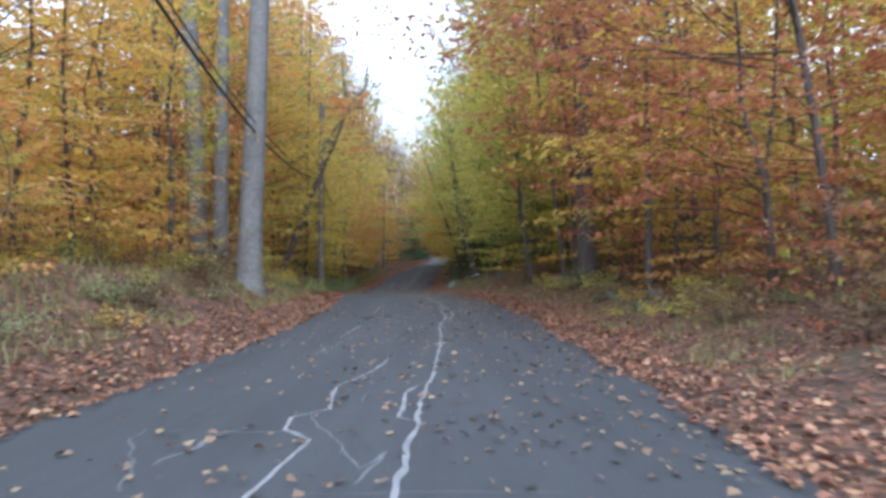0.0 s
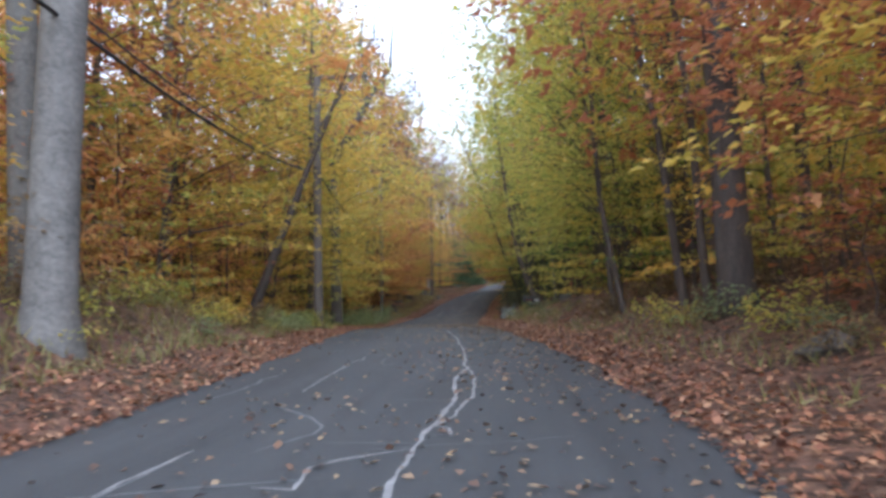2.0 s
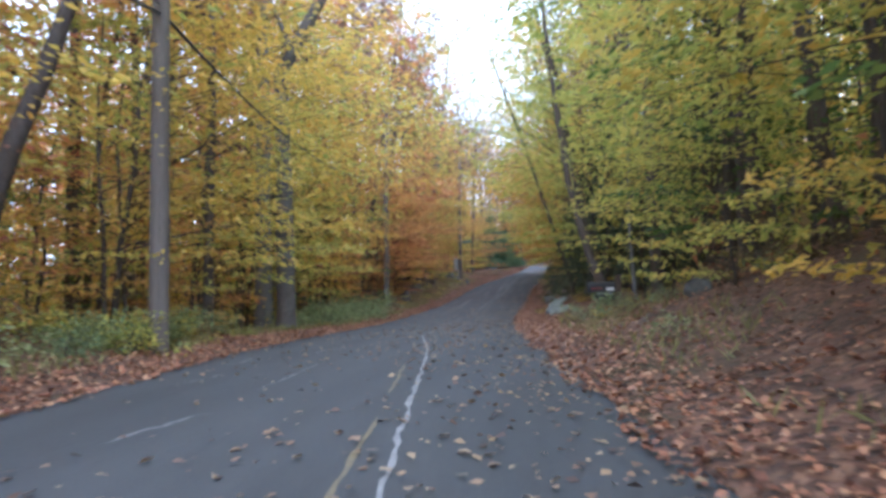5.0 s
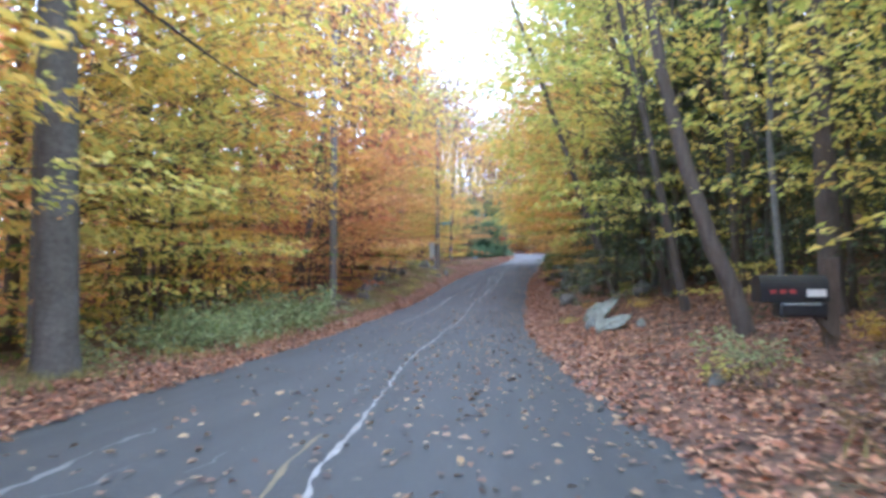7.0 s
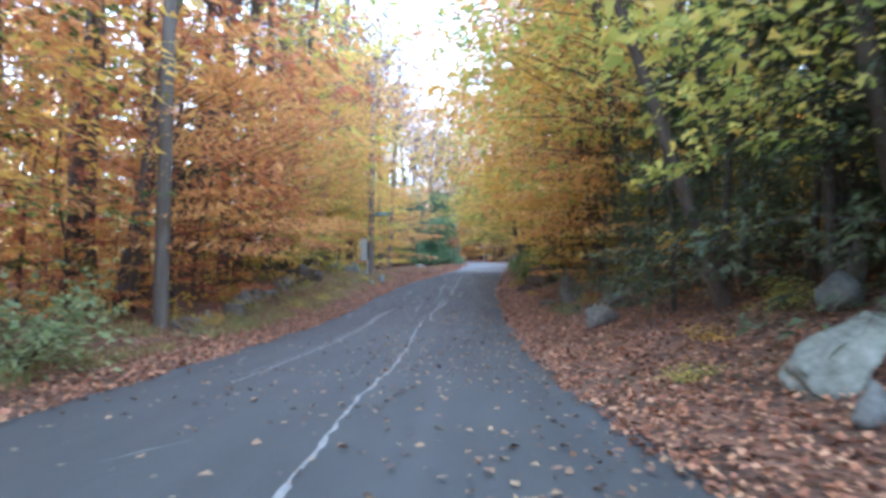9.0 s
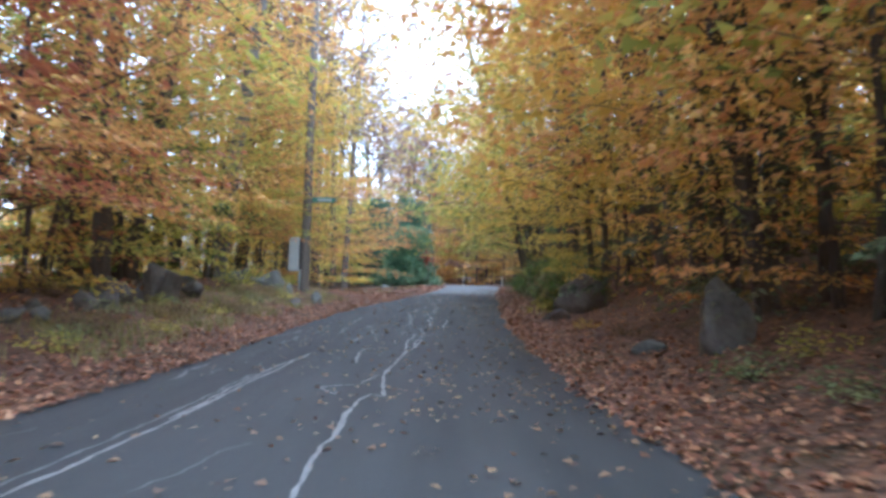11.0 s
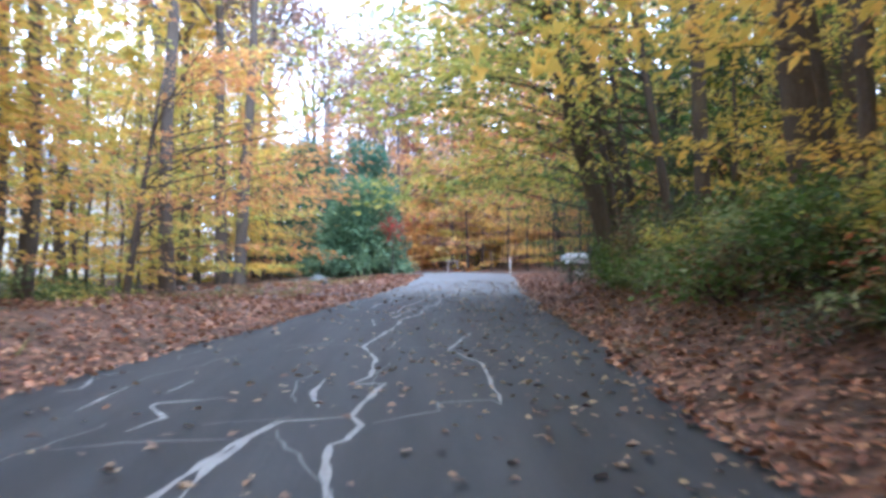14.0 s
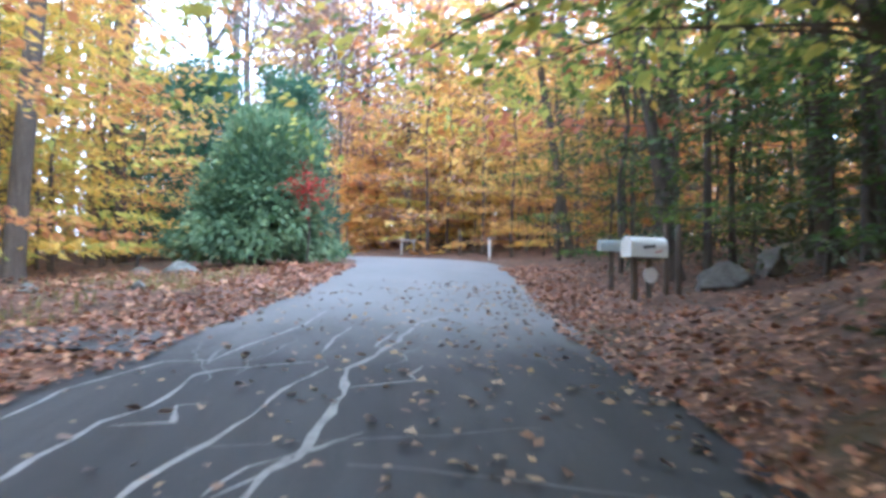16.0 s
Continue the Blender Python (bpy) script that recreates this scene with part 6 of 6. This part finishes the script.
def rubble():
    r = random.Random(31)
    for i in range(26):
        y = 79.5 + i * 0.95
        x = -9.6 - 0.09 * (y - 80) + r.uniform(-0.5, 0.5)
        s = r.uniform(0.4, 1.0)
        boulder(x, y, s, s * r.uniform(0.6, 0.9), s * r.uniform(0.5, 0.85), 50 + i, STONE if r.random() < 0.6 else DARK_STONE, "rough stone of a tumbled-down wall", (r.uniform(-15, 15), r.uniform(-15, 15), r.uniform(0, 180)), 0.25, "tumbled wall stones")
    for i in range(7):
        boulder(-10.5 + i * 0.8 + r.uniform(-0.3, 0.3), 127.5 + r.uniform(-0.6, 0.6), r.uniform(0.3, 0.6), 0.4, 0.3, 90 + i, STONE, "low stone edging the leafy lawn", (0, 0, r.uniform(0, 90)), 0.3, "lawn edging stones")


rubble()

# ---- mailboxes and posts ----


def mailbox_body(length, width, height, m):
    """A box with a round top, its length along x."""
    bm = bmesh.new()
    ring = [(-width / 2, 0), (-width / 2, height - width / 2)]
    for k in range(1, 9):
        a = math.pi - math.pi * k / 9
        ring.append((width / 2 * math.cos(a), height - width / 2 + width / 2 * math.sin(a)))
    ring += [(width / 2, height - width / 2), (width / 2, 0)]
    ends = []
    for x in (-length / 2, length / 2):
        ends.append([bm.verts.new((x, p[0], p[1])) for p in ring])
    n = len(ring)
    for k in range(n):
        bm.faces.new((ends[0][k], ends[0][(k + 1) % n], ends[1][(k + 1) % n], ends[1][k]))
    bm.faces.new(list(reversed(ends[0])))
    bm.faces.new(ends[1])
    bmesh.ops.recalc_face_normals(bm, faces=bm.faces[:])
    bm.transform(m)
    return bm


def white_mailbox(x, y):
    root = empty("mailbox", pose(x, y, ground_z(x, y), 0, 0, 12), "white mailbox on two posts with a round reflector", "mailbox")
    body = part("body", mailbox_body(0.72, 0.34, 0.36, pose(0.05, 0, 0.74)), root, WHITE_PAINT)
    part("door", mailbox_body(0.02, 0.36, 0.37, pose(-0.325, 0, 0.735)), body, WHITE_PAINT)
    for k in range(3):
        part("lettering_bar", box_bm(0.07, 0.006, 0.05, (-0.05 + 0.085 * k, -0.174, 0.91 + 0.01 * k), 0.0), body, BLACK_PAINT)
    rod("flag", [(0.15, -0.19, 0.82), (0.3, -0.19, 0.87)], 0.012, body, RED_PAINT)
    part("post", box_bm(0.1, 0.1, 1.07, (-0.17, 0, 0.22), 0.01), root, POST_WOOD)
    part("post", box_bm(0.08, 0.08, 1.02, (0.17, 0.05, 0.21), 0.01), root, POLE_WOOD)
    part("shelf", box_bm(0.6, 0.2, 0.03, (0.0, 0, 0.725), 0.004), root, POST_WOOD)
    verts, faces = [], []
    tube(verts, faces, [(0.12, -0.09, 0.42), (0.12, -0.06, 0.42)], [0.14, 0.14], 20)
    verts.append(Vector((0.12, -0.095, 0.42)))
    faces += [(k, (k + 1) % 20, len(verts) - 1) for k in range(20)]
    part("reflector", mesh_of("reflector", verts, faces, WHITE_PAINT), root, label="round white reflector disc")
    second = empty("mailbox", pose(x + 0.3, y + 2.8, ground_z(x + 0.3, y + 2.8), 0, 0, 8), "small grey mailbox behind the white one", "mailbox")
    part("body", mailbox_body(0.5, 0.22, 0.24, pose(0, 0, 0.85)), second, GREY_STEEL)
    part("post", box_bm(0.09, 0.09, 1.2, (0.05, 0, 0.25), 0.01), second, POST_WOOD)
    for dx in (0.75, 1.0):
        px, py = x + dx, y + 0.8
        ob = new("fence_post", mesh_of("fence_post", *post_shape(1.35), POST_WOOD, True))
        ob.matrix_basis = pose(px, py, ground_z(px, py))
        tagged(ob, "short dark wooden post beside the white mailbox", "post", "wooden posts")


def post_shape(h, r=0.06):
    verts, faces = [], []
    tube(verts, faces, [(0, 0, -0.3), (0.01, 0, h * 0.5), (0, 0.01, h)], [r, r * 0.97, r * 0.92], 8)
    return verts, faces


def black_mailbox(x, y):
    root = empty("mailbox", pose(x, y, ground_z(x, y), 0, 0, 4), "large black mailbox with a newspaper tube on a rough wooden post", "mailbox")
    z = 0.62
    body = part("body", mailbox_body(0.9, 0.34, 0.37, pose(-0.52, 0, z)), root, BLACK_PAINT)
    part("door", mailbox_body(0.02, 0.36, 0.38, pose(-0.98, 0, z - 0.005)), body, BLACK_PAINT)
    part("label_plate", box_bm(0.26, 0.006, 0.1, (-0.24, -0.174, z + 0.12), 0.0), body, WHITE_PAINT)
    for k in range(3):
        part("lettering_bar", box_bm(0.08, 0.006, 0.05, (-0.82 + 0.13 * k, -0.174, z + 0.14), 0.0), body, RED_PAINT)
    tube_part = part("newspaper_tube", box_bm(0.66, 0.3, 0.2, (-0.4, 0, z - 0.11), 0.04), root, BLACK_PAINT)
    part("trim", box_bm(0.5, 0.01, 0.025, (-0.42, -0.155, z - 0.03), 0.0), tube_part, GREY_STEEL)
    part("post", box_bm(0.2, 0.18, 1.6, (0.06, 0.1, 0.42), 0.02), root, POST_WOOD)
    m = Matrix.Translation((-0.12, 0, 0.36)) @ Matrix.Rotation(radians(-42), 4, "Y")
    part("brace", box_bm(0.09, 0.09, 0.55, (0, 0, 0), 0.01, m), root, POST_WOOD)


white_mailbox(3.15, 127.1)
black_mailbox(2.7, 55.2)


def brow_posts():
    ob = new("marker_post", mesh_of("marker_post", *post_shape(0.8, 0.05), WHITE_PAINT, True))
    ob.matrix_basis = pose(2.95, 143.2, ground_z(2.95, 143.2))
    tagged(ob, "white marker post on the brow of the road", "post")
    root = empty("sign_frame", pose(0.43, 156, ground_z(0.43, 156)), "low white frame of two posts and a rail past the brow", "frame")
    for sx in (-0.34, 0.34):
        part("post", box_bm(0.08, 0.08, 1.1, (sx, 0, 0.25), 0.01), root, WHITE_PAINT)
    part("rail", box_bm(0.9, 0.06, 0.12, (0, -0.05, 0.72), 0.01), root, WHITE_PAINT)
    ob = new("marker_post", mesh_of("marker_post", *post_shape(1.3, 0.07), POST_WOOD, True))
    ob.matrix_basis = pose(2.6, 150, ground_z(2.6, 150))
    tagged(ob, "light brown wooden post past the brow", "post")


brow_posts()


# ---- the house behind the trees ----


def house(x, y):
    z = ground_z(x, y) - 0.1
    root = empty("house", pose(x, y, z, 0, 0, 18), "white clapboard house with a grey roof behind the trees", "house")
    siding = grainy("white_clapboard", (0.62, 0.63, 0.62), (0.8, 0.8, 0.78), 1.5, 0.7, (1, 1, 8), 0.01)
    shingle = grainy("grey_roof_shingles", (0.09, 0.09, 0.095), (0.2, 0.2, 0.21), 2.0, 0.9, (1, 4, 1), 0.01)
    w, d, h = 9.0, 7.0, 5.0
    wall = bmesh.new()
    bmesh.ops.create_cube(wall, size=1, matrix=Matrix.Translation((0, 0, h / 2)) @ Matrix.Diagonal((w, d, h, 1)))
    part("wall", wall, root, siding)
    for k in range(int(h / 0.25)):
        part("clapboard", box_bm(w + 0.04, 0.03, 0.22, (0, -d / 2 - 0.012, 0.15 + k * 0.25), 0.0), root, siding)
    roof = bmesh.new()
    o = 0.4
    pts = [(-w / 2 - o, -d / 2 - o, h - 0.1), (-w / 2 - o, 0, h + 2.6), (-w / 2 - o, d / 2 + o, h - 0.1), (w / 2 + o, -d / 2 - o, h - 0.1), (w / 2 + o, 0, h + 2.6), (w / 2 + o, d / 2 + o, h - 0.1)]
    vs = [roof.verts.new(p) for p in pts]
    for f in ((0, 1, 2), (5, 4, 3), (0, 3, 4, 1), (1, 4, 5, 2), (2, 5, 3, 0)):
        roof.faces.new([vs[i] for i in f])
    part("roof", roof, root, shingle)
    glass = grainy("dark_window_glass", (0.02, 0.025, 0.03), (0.04, 0.045, 0.05), 2.0, 0.08)
    for wx in (-2.8, 0.0, 2.8):
        for wz in (1.5, 3.8):
            win = part("window", box_bm(0.95, 0.08, 1.35, (wx, -d / 2 - 0.05, wz), 0.01), root, WHITE_PAINT)
            for sx in (-0.21, 0.21):
                part("pane", box_bm(0.36, 0.02, 1.15, (wx + sx, -d / 2 - 0.1, wz), 0.0), win, glass)


house(-21.8, 146)
